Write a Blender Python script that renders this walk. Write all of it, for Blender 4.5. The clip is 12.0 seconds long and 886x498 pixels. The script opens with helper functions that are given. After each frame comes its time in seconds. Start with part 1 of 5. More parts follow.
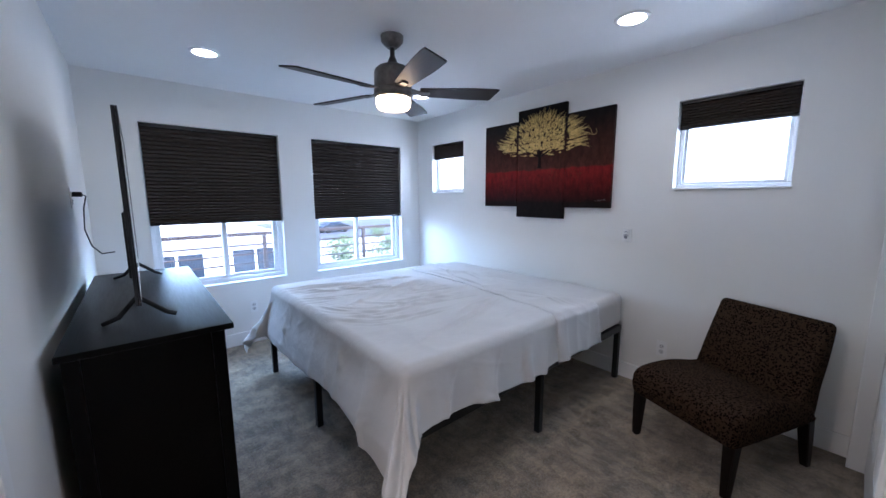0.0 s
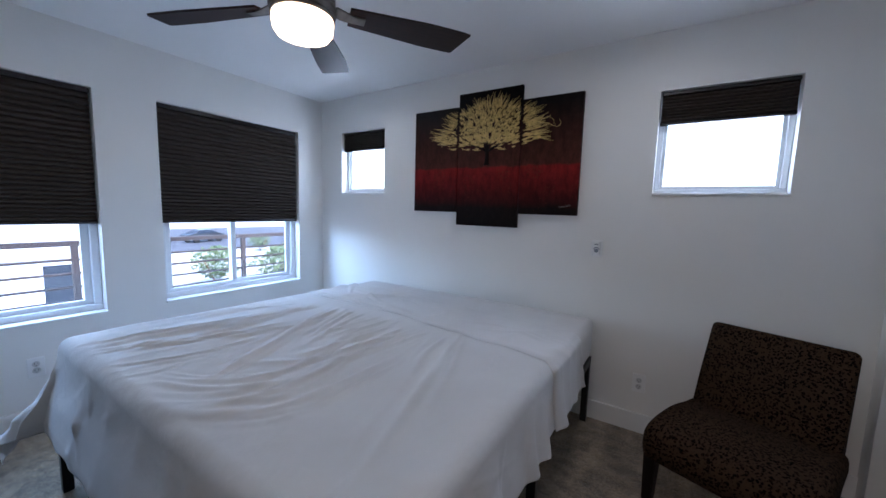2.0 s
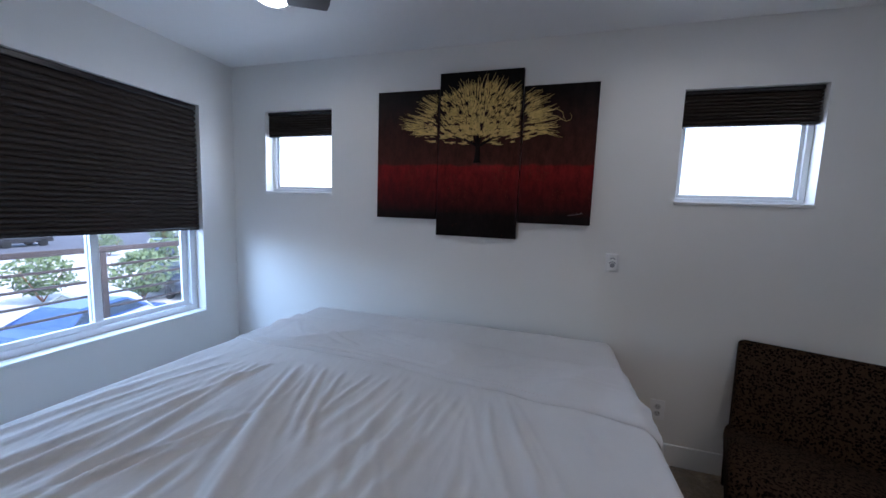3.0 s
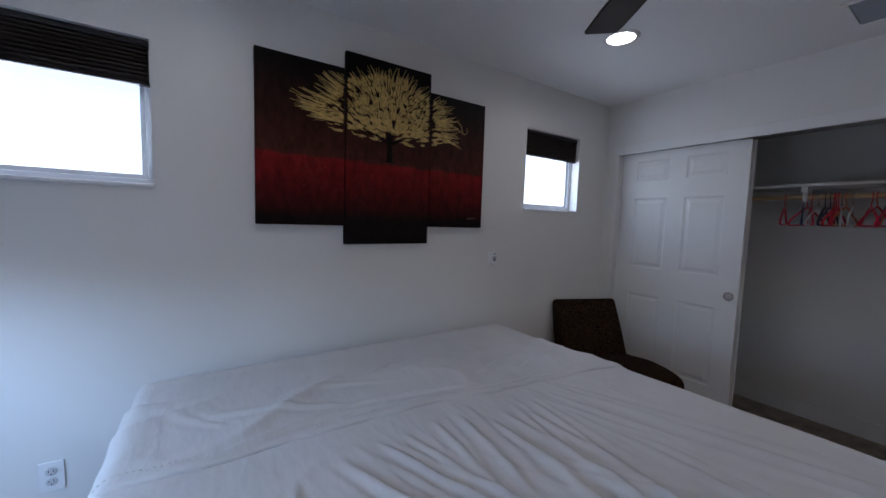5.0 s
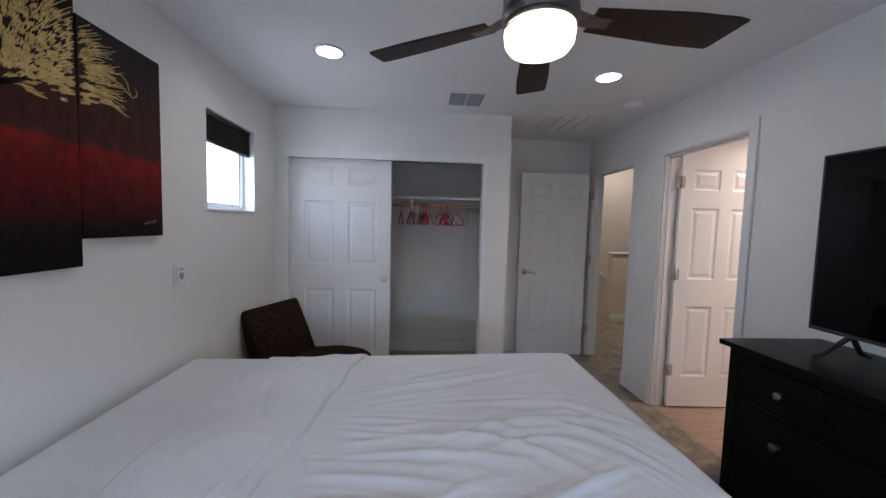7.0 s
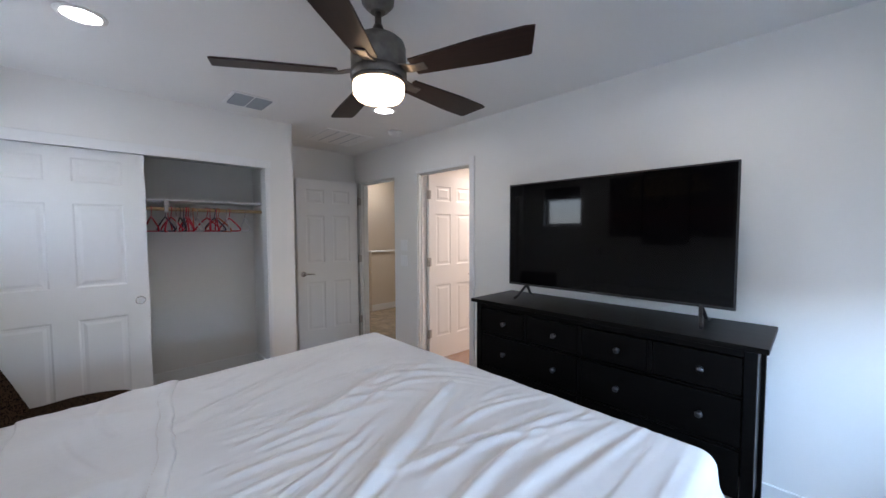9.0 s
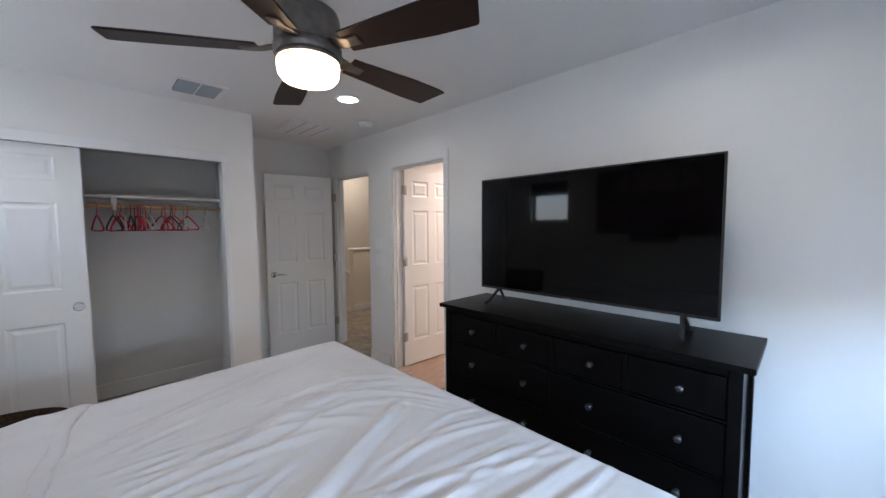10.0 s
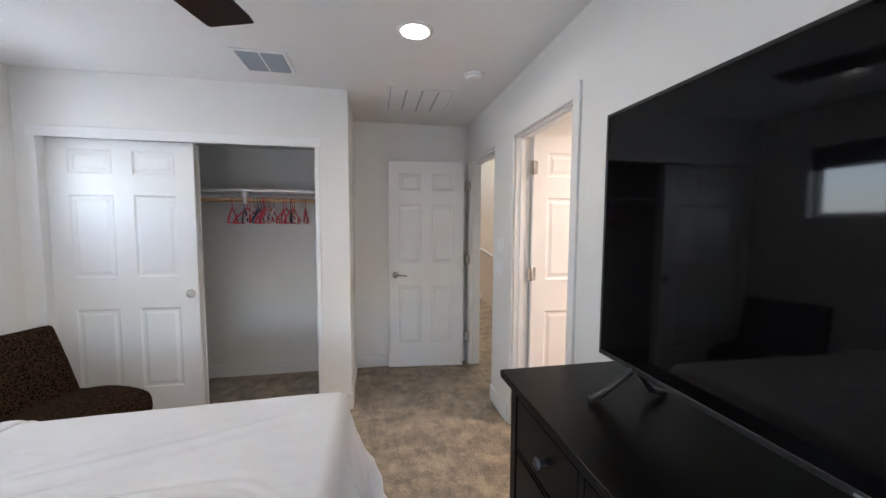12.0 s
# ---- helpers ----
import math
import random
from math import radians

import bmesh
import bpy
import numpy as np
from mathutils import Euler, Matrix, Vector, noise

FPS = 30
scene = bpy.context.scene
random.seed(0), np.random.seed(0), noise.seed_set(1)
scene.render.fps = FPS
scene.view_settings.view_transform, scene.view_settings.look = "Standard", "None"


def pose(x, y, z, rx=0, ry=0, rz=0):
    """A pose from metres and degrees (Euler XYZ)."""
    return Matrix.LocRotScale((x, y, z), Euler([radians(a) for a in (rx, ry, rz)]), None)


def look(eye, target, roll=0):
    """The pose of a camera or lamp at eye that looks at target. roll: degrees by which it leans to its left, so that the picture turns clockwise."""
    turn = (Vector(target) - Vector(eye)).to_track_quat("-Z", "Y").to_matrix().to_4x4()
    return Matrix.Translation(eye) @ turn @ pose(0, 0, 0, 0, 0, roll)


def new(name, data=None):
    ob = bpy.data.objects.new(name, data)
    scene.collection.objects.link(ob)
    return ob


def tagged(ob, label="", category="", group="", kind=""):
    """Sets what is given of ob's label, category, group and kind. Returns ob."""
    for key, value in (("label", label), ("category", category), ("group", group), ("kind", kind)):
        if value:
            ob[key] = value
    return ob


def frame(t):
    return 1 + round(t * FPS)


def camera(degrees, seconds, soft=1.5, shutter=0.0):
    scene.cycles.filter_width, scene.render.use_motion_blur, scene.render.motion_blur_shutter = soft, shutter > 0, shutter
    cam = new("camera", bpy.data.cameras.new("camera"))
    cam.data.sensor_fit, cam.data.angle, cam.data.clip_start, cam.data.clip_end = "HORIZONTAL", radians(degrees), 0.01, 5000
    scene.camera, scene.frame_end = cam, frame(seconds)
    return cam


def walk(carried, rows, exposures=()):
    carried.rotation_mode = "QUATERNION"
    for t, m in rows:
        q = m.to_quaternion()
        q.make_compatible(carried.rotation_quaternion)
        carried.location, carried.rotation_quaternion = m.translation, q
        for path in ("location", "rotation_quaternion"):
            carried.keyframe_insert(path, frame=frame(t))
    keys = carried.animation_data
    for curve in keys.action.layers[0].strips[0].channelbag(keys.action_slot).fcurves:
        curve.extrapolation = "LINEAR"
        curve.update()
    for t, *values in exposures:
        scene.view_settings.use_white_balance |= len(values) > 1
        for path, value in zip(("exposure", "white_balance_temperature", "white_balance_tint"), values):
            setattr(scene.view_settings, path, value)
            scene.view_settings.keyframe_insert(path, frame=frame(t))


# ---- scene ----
cam = camera(102.0, 12.0)
PATH = [
    (0, (1.242, 1.089, 1.434), (2.525, 2.597, 1.150), -0.22),
    (0.5, (1.339, 1.121, 1.426), (2.619, 2.634, 1.157), -0.03),
    (1, (1.405, 1.230, 1.409), (2.707, 2.727, 1.153), 0.12),
    (1.5, (1.392, 1.417, 1.381), (2.814, 2.803, 1.143), 1.27),
    (2, (1.638, 1.855, 1.360), (3.309, 2.931, 1.142), 1.66),
    (2.5, (1.814, 2.195, 1.402), (3.585, 3.094, 1.168), 1.35),
    (3, (1.896, 2.618, 1.405), (3.803, 3.181, 1.189), 2.03),
    (3.2, (1.963, 2.839, 1.412), (3.929, 3.139, 1.201), 2.30),
    (4.8, (2.245, 3.838, 1.385), (3.995, 2.884, 1.219), 1.57),
    (5, (2.215, 3.909, 1.386), (3.888, 2.825, 1.228), 1.78),
    (5.5, (2.222, 4.127, 1.417), (3.606, 2.691, 1.263), 1.79),
    (6, (2.387, 4.144, 1.418), (3.395, 2.422, 1.278), 1.75),
    (6.5, (2.616, 4.190, 1.420), (3.094, 2.253, 1.290), 1.88),
    (7, (2.879, 4.189, 1.430), (2.741, 2.198, 1.296), 1.54),
    (7.5, (3.120, 4.178, 1.419), (2.448, 2.297, 1.306), 0.86),
    (7.7, (3.229, 4.195, 1.426), (2.369, 2.393, 1.315), 0.55),
    (9.3, (3.399, 4.363, 1.423), (1.992, 2.945, 1.317), -0.34),
    (9.5, (3.348, 4.362, 1.426), (1.939, 2.947, 1.311), -0.39),
    (10, (3.116, 4.345, 1.452), (1.713, 2.926, 1.324), -0.35),
    (10.5, (2.832, 4.250, 1.427), (1.581, 2.695, 1.289), -0.29),
    (11, (2.464, 4.146, 1.421), (1.401, 2.457, 1.292), -0.07),
    (11.5, (2.136, 4.026, 1.437), (1.371, 2.184, 1.299), -0.19),
    (12, (1.909, 3.776, 1.433), (1.525, 1.819, 1.292), 0.27),
]
walk(cam, [(t, look(eye, target, roll)) for t, eye, target, roll in PATH],
     [(0, 3.15, 5460, 15), (0.5, 3.03, 5460, 15), (1.5, 2.73, 5520, 15), (2.5, 2.4, 5620, 15), (5, 1.88, 5850, 18), (7, 2.67, 6050, 17), (8, 3.02, 6100, 16), (9.5, 3.05, 6180, 15), (11, 2.95, 6320, 15), (12, 3.6, 6370, 13)])

# ---- world, sun, lamps ----
world = bpy.data.worlds.new("world")
scene.world = world
world.use_nodes = True
wn = world.node_tree
wbg = wn.nodes["Background"]
sky = wn.nodes.new("ShaderNodeTexSky")
sky.sky_type = "NISHITA"
sky.sun_disc = False
sky.sun_elevation, sky.sun_rotation = radians(58), radians(200)
wn.links.new(sky.outputs["Color"], wbg.inputs["Color"])
wbg.inputs["Strength"].default_value = 0.14

# room, in metres: the inner faces of the walls, the ceiling, the fittings
WEST, EAST, NORTH, CLOSET, BACK, CEIL = 0.965, 4.115, 4.96, 1.01, 0.20, 2.40
CORNER = 2.08
THICK = 0.15


def sun_at(strength, angle, elevation, heading):
    """A sun whose light comes from a heading (degrees clockwise from +y) and an elevation."""
    d = bpy.data.lights.new("sun", "SUN")
    d.energy, d.angle, d.color = strength, radians(angle), (1.0, 0.95, 0.88)
    e, h = radians(elevation), radians(heading)
    src = Vector((math.sin(h) * math.cos(e), math.cos(h) * math.cos(e), math.sin(e)))
    ob = new("sun", d)
    ob.matrix_world = look(src * 30, (0, 0, 0))
    return ob


sun_at(1.1, 0.5, 58, 200)


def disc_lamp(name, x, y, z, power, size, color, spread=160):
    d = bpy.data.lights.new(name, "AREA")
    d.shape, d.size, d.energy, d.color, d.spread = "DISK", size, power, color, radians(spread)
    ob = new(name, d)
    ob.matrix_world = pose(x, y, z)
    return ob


COOL = (1.0, 0.93, 0.80)
WARM = (1.0, 0.78, 0.55)
CANS = [(1.69, 4.07), (3.41, 2.03), (1.69, 1.905), (3.44, 3.99)]
for cx, cy in CANS:
    disc_lamp("downlight_lamp", cx, cy, CEIL - 0.012, 0.26, 0.12, COOL)
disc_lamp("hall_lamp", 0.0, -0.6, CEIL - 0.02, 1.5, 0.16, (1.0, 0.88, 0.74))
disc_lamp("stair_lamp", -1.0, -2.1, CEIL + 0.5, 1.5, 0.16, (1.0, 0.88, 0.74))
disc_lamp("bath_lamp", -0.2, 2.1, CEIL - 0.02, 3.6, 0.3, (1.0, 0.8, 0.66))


for y0, y1, z0, z1 in ((4.105, 4.68, 1.495, 2.068), (1.395, 1.987, 1.49, 2.065)):
    d = bpy.data.lights.new("window_daylight", "AREA")
    d.shape, d.size, d.size_y, d.energy, d.color = "RECTANGLE", 2.3, 1.7, 14.0, (0.78, 0.89, 1.0)
    new("window_daylight", d).matrix_world = look((EAST + THICK + 0.35, (y0 + y1) / 2, (z0 + z1) / 2), (EAST - 1.0, (y0 + y1) / 2, (z0 + z1) / 2))

for x in (1.85, 3.26):
    d = bpy.data.lights.new("sky_light", "AREA")
    d.shape, d.size, d.size_y, d.energy, d.color = "RECTANGLE", 1.35, 0.5, 9.5, (0.50, 0.72, 1.0)
    new("sky_light", d).matrix_world = look((x, 5.65, 1.48), (x + 0.1, 4.5, 0.95))


# ---- materials ----
def shader(name, color, rough=0.6, metal=0.0, **more):
    m = bpy.data.materials.new(name)
    m.use_nodes = True
    p = m.node_tree.nodes["Principled BSDF"]
    p.inputs["Base Color"].default_value = (*color, 1)
    p.inputs["Roughness"].default_value = rough
    p.inputs["Metallic"].default_value = metal
    for key, value in more.items():
        p.inputs[key.replace("_", " ")].default_value = value
    return m


def node(m, kind, **values):
    n = m.node_tree.nodes.new(kind)
    for key, value in values.items():
        n.inputs[key.replace("_", " ")].default_value = value
    return n


def link(m, a, b):
    m.node_tree.links.new(a, b)


def coords(m, scale=(1, 1, 1)):
    tc = m.node_tree.nodes.new("ShaderNodeTexCoord")
    mp = m.node_tree.nodes.new("ShaderNodeMapping")
    mp.inputs["Scale"].default_value = scale
    link(m, tc.outputs["Object"], mp.inputs["Vector"])
    return mp.outputs["Vector"]


def ramp(m, source, stops):
    r = m.node_tree.nodes.new("ShaderNodeValToRGB")
    while len(r.color_ramp.elements) < len(stops):
        r.color_ramp.elements.new(0.5)
    for e, (at, col) in zip(r.color_ramp.elements, stops):
        e.position, e.color = at, (*col, 1)
    link(m, source, r.inputs["Fac"])
    return r.outputs["Color"]


def noise_tex(m, vector, scale, detail=3.0, rough=0.5):
    n = node(m, "ShaderNodeTexNoise", Scale=scale, Detail=detail, Roughness=rough)
    link(m, vector, n.inputs["Vector"])
    return n.outputs["Fac"]


def bump(m, height, strength, distance=0.01, normal=None):
    b = node(m, "ShaderNodeBump", Strength=strength, Distance=distance)
    link(m, height, b.inputs["Height"])
    if normal:
        link(m, normal, b.inputs["Normal"])
    link(m, b.outputs["Normal"], m.node_tree.nodes["Principled BSDF"].inputs["Normal"])
    return b.outputs["Normal"]


def base(m, color):
    link(m, color, m.node_tree.nodes["Principled BSDF"].inputs["Base Color"])


def rough_of(m, value):
    link(m, value, m.node_tree.nodes["Principled BSDF"].inputs["Roughness"])


def mix(m, fac, a, b):
    n = m.node_tree.nodes.new("ShaderNodeMix")
    n.data_type = "RGBA"
    link(m, fac, n.inputs[0])
    for s, i in ((a, 6), (b, 7)):
        if isinstance(s, tuple):
            n.inputs[i].default_value = (*s, 1)
        else:
            link(m, s, n.inputs[i])
    return n.outputs[2]


def tones(m, vector, scale, a, b, lo=0.3, hi=0.7, detail=4.0):
    return ramp(m, noise_tex(m, vector, scale, detail), [(lo, a), (hi, b)])


def paint(name, a, b, rough=0.6, grain=260, strength=0.12):
    """Rolled wall paint: a faint patchiness and an orange-peel relief."""
    m = shader(name, a, rough)
    v = coords(m)
    base(m, tones(m, v, 1.3, a, b))
    n = bump(m, noise_tex(m, v, grain, 2.0), strength, 0.001)
    bump(m, noise_tex(m, v, 5, 2.0), 0.05, 0.01, n)
    return m


WALL = paint("wall_paint", (0.79, 0.78, 0.745), (0.82, 0.81, 0.78), 0.55)
CEILING = paint("ceiling_paint", (0.81, 0.805, 0.785), (0.84, 0.835, 0.815), 0.85, 180, 0.25)
BEIGE = paint("hall_paint", (0.66, 0.58, 0.47), (0.70, 0.62, 0.51), 0.6)
TRIM = paint("trim_paint", (0.80, 0.80, 0.785), (0.83, 0.83, 0.815), 0.32, 60, 0.04)
DOORM = paint("door_paint", (0.79, 0.79, 0.775), (0.83, 0.83, 0.815), 0.36, 420, 0.10)
VINYL = shader("white_vinyl", (0.80, 0.82, 0.84), 0.3)
CHROME = shader("satin_nickel", (0.62, 0.61, 0.60), 0.22, 1.0)
STEEL = shader("hinge_steel", (0.42, 0.41, 0.40), 0.32, 1.0)
PLASTIC = shader("white_plastic", (0.84, 0.84, 0.83), 0.35)
BLACKP = shader("black_plastic", (0.012, 0.012, 0.013), 0.35)
GREYP = shader("grey_plastic", (0.25, 0.26, 0.28), 0.4)
FRAMEM = shader("black_metal", (0.012, 0.012, 0.012), 0.45, 0.3)
GLASS = shader("window_glass", (1, 1, 1), 0.0)
gt, gg, gm, gf = (GLASS.node_tree.nodes.new(k) for k in ("ShaderNodeBsdfTransparent", "ShaderNodeBsdfGlossy", "ShaderNodeMixShader", "ShaderNodeValue"))
gg.inputs["Roughness"].default_value, gf.outputs[0].default_value = 0.0, 0.05
link(GLASS, gf.outputs[0], gm.inputs[0])
link(GLASS, gt.outputs[0], gm.inputs[1])
link(GLASS, gg.outputs[0], gm.inputs[2])
link(GLASS, gm.outputs[0], GLASS.node_tree.nodes["Material Output"].inputs["Surface"])
LENS = shader("lamp_lens", (0.9, 0.9, 0.9), 0.4, Emission_Color=(0.96, 0.98, 1.0, 1), Emission_Strength=3.0)
GLOBE = shader("opal_glass", (0.9, 0.85, 0.78), 0.25, Emission_Color=(1.0, 0.70, 0.42, 1), Emission_Strength=1.15)

# carpet: short pile with brushed patches
CARPET = shader("carpet", (0.4, 0.35, 0.28), 0.95, Sheen_Weight=0.3)
v = coords(CARPET)
patch = noise_tex(CARPET, coords(CARPET, (1.0, 1.7, 1.0)), 4.2, 6.0, 0.68)
far = noise_tex(CARPET, coords(CARPET, (2.2, 1.0, 1.0)), 7.0, 6.0, 0.66)
pile = noise_tex(CARPET, v, 85, 5.0, 0.8)
c1 = ramp(CARPET, patch, [(0.38, (0.12, 0.095, 0.068)), (0.50, (0.22, 0.176, 0.125)), (0.62, (0.44, 0.340, 0.222))])
c2 = ramp(CARPET, far, [(0.40, (0.13, 0.102, 0.072)), (0.60, (0.40, 0.312, 0.208))])
half = node(CARPET, "ShaderNodeValue")
half.outputs[0].default_value = 0.45
cm = mix(CARPET, half.outputs[0], c1, c2)
fleck = ramp(CARPET, pile, [(0.36, (0.45, 0.45, 0.45)), (0.64, (1.35, 1.35, 1.35))])
mul = CARPET.node_tree.nodes.new("ShaderNodeMix")
mul.data_type, mul.blend_type = "RGBA", "MULTIPLY"
mul.inputs[0].default_value = 0.8
link(CARPET, cm, mul.inputs[6])
link(CARPET, fleck, mul.inputs[7])
base(CARPET, mul.outputs[2])
nn = bump(CARPET, pile, 0.9, 0.006)
bump(CARPET, far, 0.5, 0.02, nn)

# bed linen
SHEET = shader("white_cotton", (0.82, 0.81, 0.80), 0.8, Sheen_Weight=0.25)
v = coords(SHEET)
base(SHEET, tones(SHEET, v, 3, (0.60, 0.585, 0.575), (0.66, 0.65, 0.64)))
nn = bump(SHEET, noise_tex(SHEET, coords(SHEET, (2, 5, 4)), 3.0, 3.0, 0.5), 0.25, 0.02)
lines = ramp(SHEET, noise_tex(SHEET, coords(SHEET, (0.7, 2.6, 1.6)), 3.4, 2.5, 0.5), [(0.44, (0, 0, 0)), (0.495, (1, 1, 1)), (0.505, (1, 1, 1)), (0.56, (0, 0, 0))])
nn = bump(SHEET, lines, 0.12, 0.004, nn)
bump(SHEET, noise_tex(SHEET, v, 700, 1.0), 0.08, 0.001, nn)
SHEER = shader("thin_cotton", (0.82, 0.82, 0.82), 0.8, Transmission_Weight=0.25)

# black-brown stained wood
STAIN = shader("black_brown_stain", (0.012, 0.010, 0.010), 0.3, Specular_IOR_Level=0.10)
v = coords(STAIN, (14, 1.0, 14))
g = noise_tex(STAIN, v, 9, 6.0, 0.6)
base(STAIN, ramp(STAIN, g, [(0.3, (0.0018, 0.0016, 0.0016)), (0.7, (0.0045, 0.0038, 0.0036))]))
rough_of(STAIN, ramp(STAIN, g, [(0.3, (0.30, 0.30, 0.30)), (0.7, (0.36, 0.36, 0.36))]))
bump(STAIN, g, 0.05, 0.001)

ESPRESSO = shader("espresso_wood", (0.007, 0.004, 0.003), 0.4, Specular_IOR_Level=0.2)
bump(ESPRESSO, noise_tex(ESPRESSO, coords(ESPRESSO, (12, 12, 1)), 12, 5), 0.15, 0.002)

BLADE = shader("walnut_blade", (0.05, 0.02, 0.015), 0.42, Specular_IOR_Level=0.3)
v = coords(BLADE, (1, 12, 1))
g = noise_tex(BLADE, v, 7, 6.0, 0.6)
base(BLADE, ramp(BLADE, g, [(0.3, (0.011, 0.005, 0.004)), (0.7, (0.028, 0.012, 0.009))]))
bump(BLADE, g, 0.1, 0.001)
PEWTER = shader("aged_pewter", (0.16, 0.145, 0.13), 0.38, 0.85)
base(PEWTER, tones(PEWTER, coords(PEWTER), 30, (0.12, 0.11, 0.10), (0.19, 0.175, 0.155)))

# pleated shade cloth
SHADE = shader("brown_shade_cloth", (0.03, 0.024, 0.021), 0.75, Specular_IOR_Level=0.15)
HEADRAIL = shader("dark_satin_rail", (0.014, 0.010, 0.010), 0.25, Specular_IOR_Level=0.5)
v = coords(SHADE)
base(SHADE, tones(SHADE, v, 2.5, (0.040, 0.031, 0.026), (0.047, 0.036, 0.031)))

# screen
SCREEN = shader("screen_glass", (0.002, 0.002, 0.0025), 0.06, Specular_IOR_Level=0.17)
rough_of(SCREEN, ramp(SCREEN, noise_tex(SCREEN, coords(SCREEN), 6, 4), [(0.3, (0.035, 0.035, 0.035)), (0.7, (0.06, 0.06, 0.06))]))

# leopard weave
LEO = shader("leopard_weave", (0.06, 0.035, 0.02), 0.95, Specular_IOR_Level=0.04)
v = coords(LEO, (1, 1, 1))
wob = node(LEO, "ShaderNodeTexNoise", Scale=60.0, Detail=2.0)
link(LEO, v, wob.inputs["Vector"])
addv = LEO.node_tree.nodes.new("ShaderNodeMixRGB")
addv.blend_type = "LINEAR_LIGHT"
addv.inputs[0].default_value = 0.008
link(LEO, v, addv.inputs[1])
link(LEO, wob.outputs["Color"], addv.inputs[2])
vor = node(LEO, "ShaderNodeTexVoronoi", Scale=88.0)
link(LEO, addv.outputs[0], vor.inputs["Vector"])
spots = ramp(LEO, vor.outputs["Distance"], [(0.16, (0.022, 0.008, 0.005)), (0.23, (0.0006, 0.0005, 0.0005)), (0.42, (0.0006, 0.0005, 0.0005)), (0.49, (0.040, 0.024, 0.015))])
breaks = ramp(LEO, noise_tex(LEO, v, 95, 2), [(0.56, (0, 0, 0)), (0.60, (1, 1, 1))])
base(LEO, mix(LEO, breaks, spots, (0.036, 0.021, 0.013)))
bump(LEO, noise_tex(LEO, v, 420, 2), 0.4, 0.002)

# painted canvas: dark sky, a red field, black ground, by height on the wall
CANVAS = shader("painted_canvas", (0.02, 0.01, 0.01), 0.5, Specular_IOR_Level=0.12)
tc = CANVAS.node_tree.nodes.new("ShaderNodeTexCoord")
sp = CANVAS.node_tree.nodes.new("ShaderNodeSeparateXYZ")
geo = CANVAS.node_tree.nodes.new("ShaderNodeNewGeometry")
link(CANVAS, geo.outputs["Position"], sp.inputs[0])
v = coords(CANVAS)
wobble = noise_tex(CANVAS, v, 9, 5.0, 0.6)
ma = CANVAS.node_tree.nodes.new("ShaderNodeMath")
ma.operation = "MULTIPLY_ADD"
ma.inputs[1].default_value = 0.05
link(CANVAS, wobble, ma.inputs[0])
link(CANVAS, sp.outputs["Z"], ma.inputs[2])
mr = node(CANVAS, "ShaderNodeMapRange", From_Min=1.265, From_Max=2.265)
link(CANVAS, ma.outputs[0], mr.inputs["Value"])
grad = ramp(CANVAS, mr.outputs[0], [(0.0, (0.006, 0.004, 0.004)), (0.14, (0.010, 0.005, 0.005)), (0.30, (0.11, 0.007, 0.007)), (0.435, (0.22, 0.012, 0.012)), (0.45, (0.075, 0.022, 0.015)), (0.62, (0.045, 0.014, 0.010)), (0.85, (0.009, 0.006, 0.006)), (1.0, (0.006, 0.005, 0.005))])
smear = ramp(CANVAS, noise_tex(CANVAS, coords(CANVAS, (1, 2, 1)), 14, 7.0, 0.7), [(0.35, (0.35, 0.35, 0.35)), (0.65, (1.35, 1.35, 1.35))])
mu = CANVAS.node_tree.nodes.new("ShaderNodeMix")
mu.data_type, mu.blend_type = "RGBA", "MULTIPLY"
mu.inputs[0].default_value = 0.7
link(CANVAS, grad, mu.inputs[6])
link(CANVAS, smear, mu.inputs[7])
base(CANVAS, mu.outputs[2])
bump(CANVAS, noise_tex(CANVAS, v, 60, 5), 0.3, 0.002)
GOLD = shader("gold_paint", (0.42, 0.27, 0.08), 0.5, 0.0)
base(GOLD, tones(GOLD, coords(GOLD), 40, (0.50, 0.33, 0.085), (0.76, 0.53, 0.17)))
RUST = shader("ochre_flecks", (0.13, 0.035, 0.018), 0.7, Specular_IOR_Level=0.1)
BARK = shader("painted_trunk", (0.010, 0.006, 0.006), 0.6, Specular_IOR_Level=0.1)
INK = shader("pale_ink", (0.35, 0.33, 0.30), 0.6)

RAILM = shader("painted_rail", (0.055, 0.036, 0.032), 0.5, 0.0)
STUCCO = paint("white_stucco", (0.72, 0.71, 0.69), (0.80, 0.79, 0.77), 0.9, 60, 0.4)
ASPHALT = shader("asphalt", (0.07, 0.07, 0.075), 0.9)
base(ASPHALT, tones(ASPHALT, coords(ASPHALT), 0.6, (0.07, 0.075, 0.09), (0.11, 0.115, 0.13)))
CONCRETE = shader("concrete", (0.5, 0.49, 0.47), 0.9)
base(CONCRETE, tones(CONCRETE, coords(CONCRETE), 0.5, (0.48, 0.47, 0.45), (0.58, 0.57, 0.55)))
DARKGLASS = shader("dark_pane", (0.02, 0.03, 0.045), 0.1)
LEAF = shader("leaves", (0.12, 0.17, 0.07), 0.6)
TRUNK = shader("palm_trunk", (0.30, 0.13, 0.07), 0.9)
DOWEL = shader("pine_dowel", (0.55, 0.38, 0.19), 0.5)
base(DOWEL, tones(DOWEL, coords(DOWEL, (2, 30, 30)), 8, (0.48, 0.32, 0.16), (0.60, 0.42, 0.22)))
TILE = shader("bath_floor", (0.34, 0.23, 0.17), 0.45)
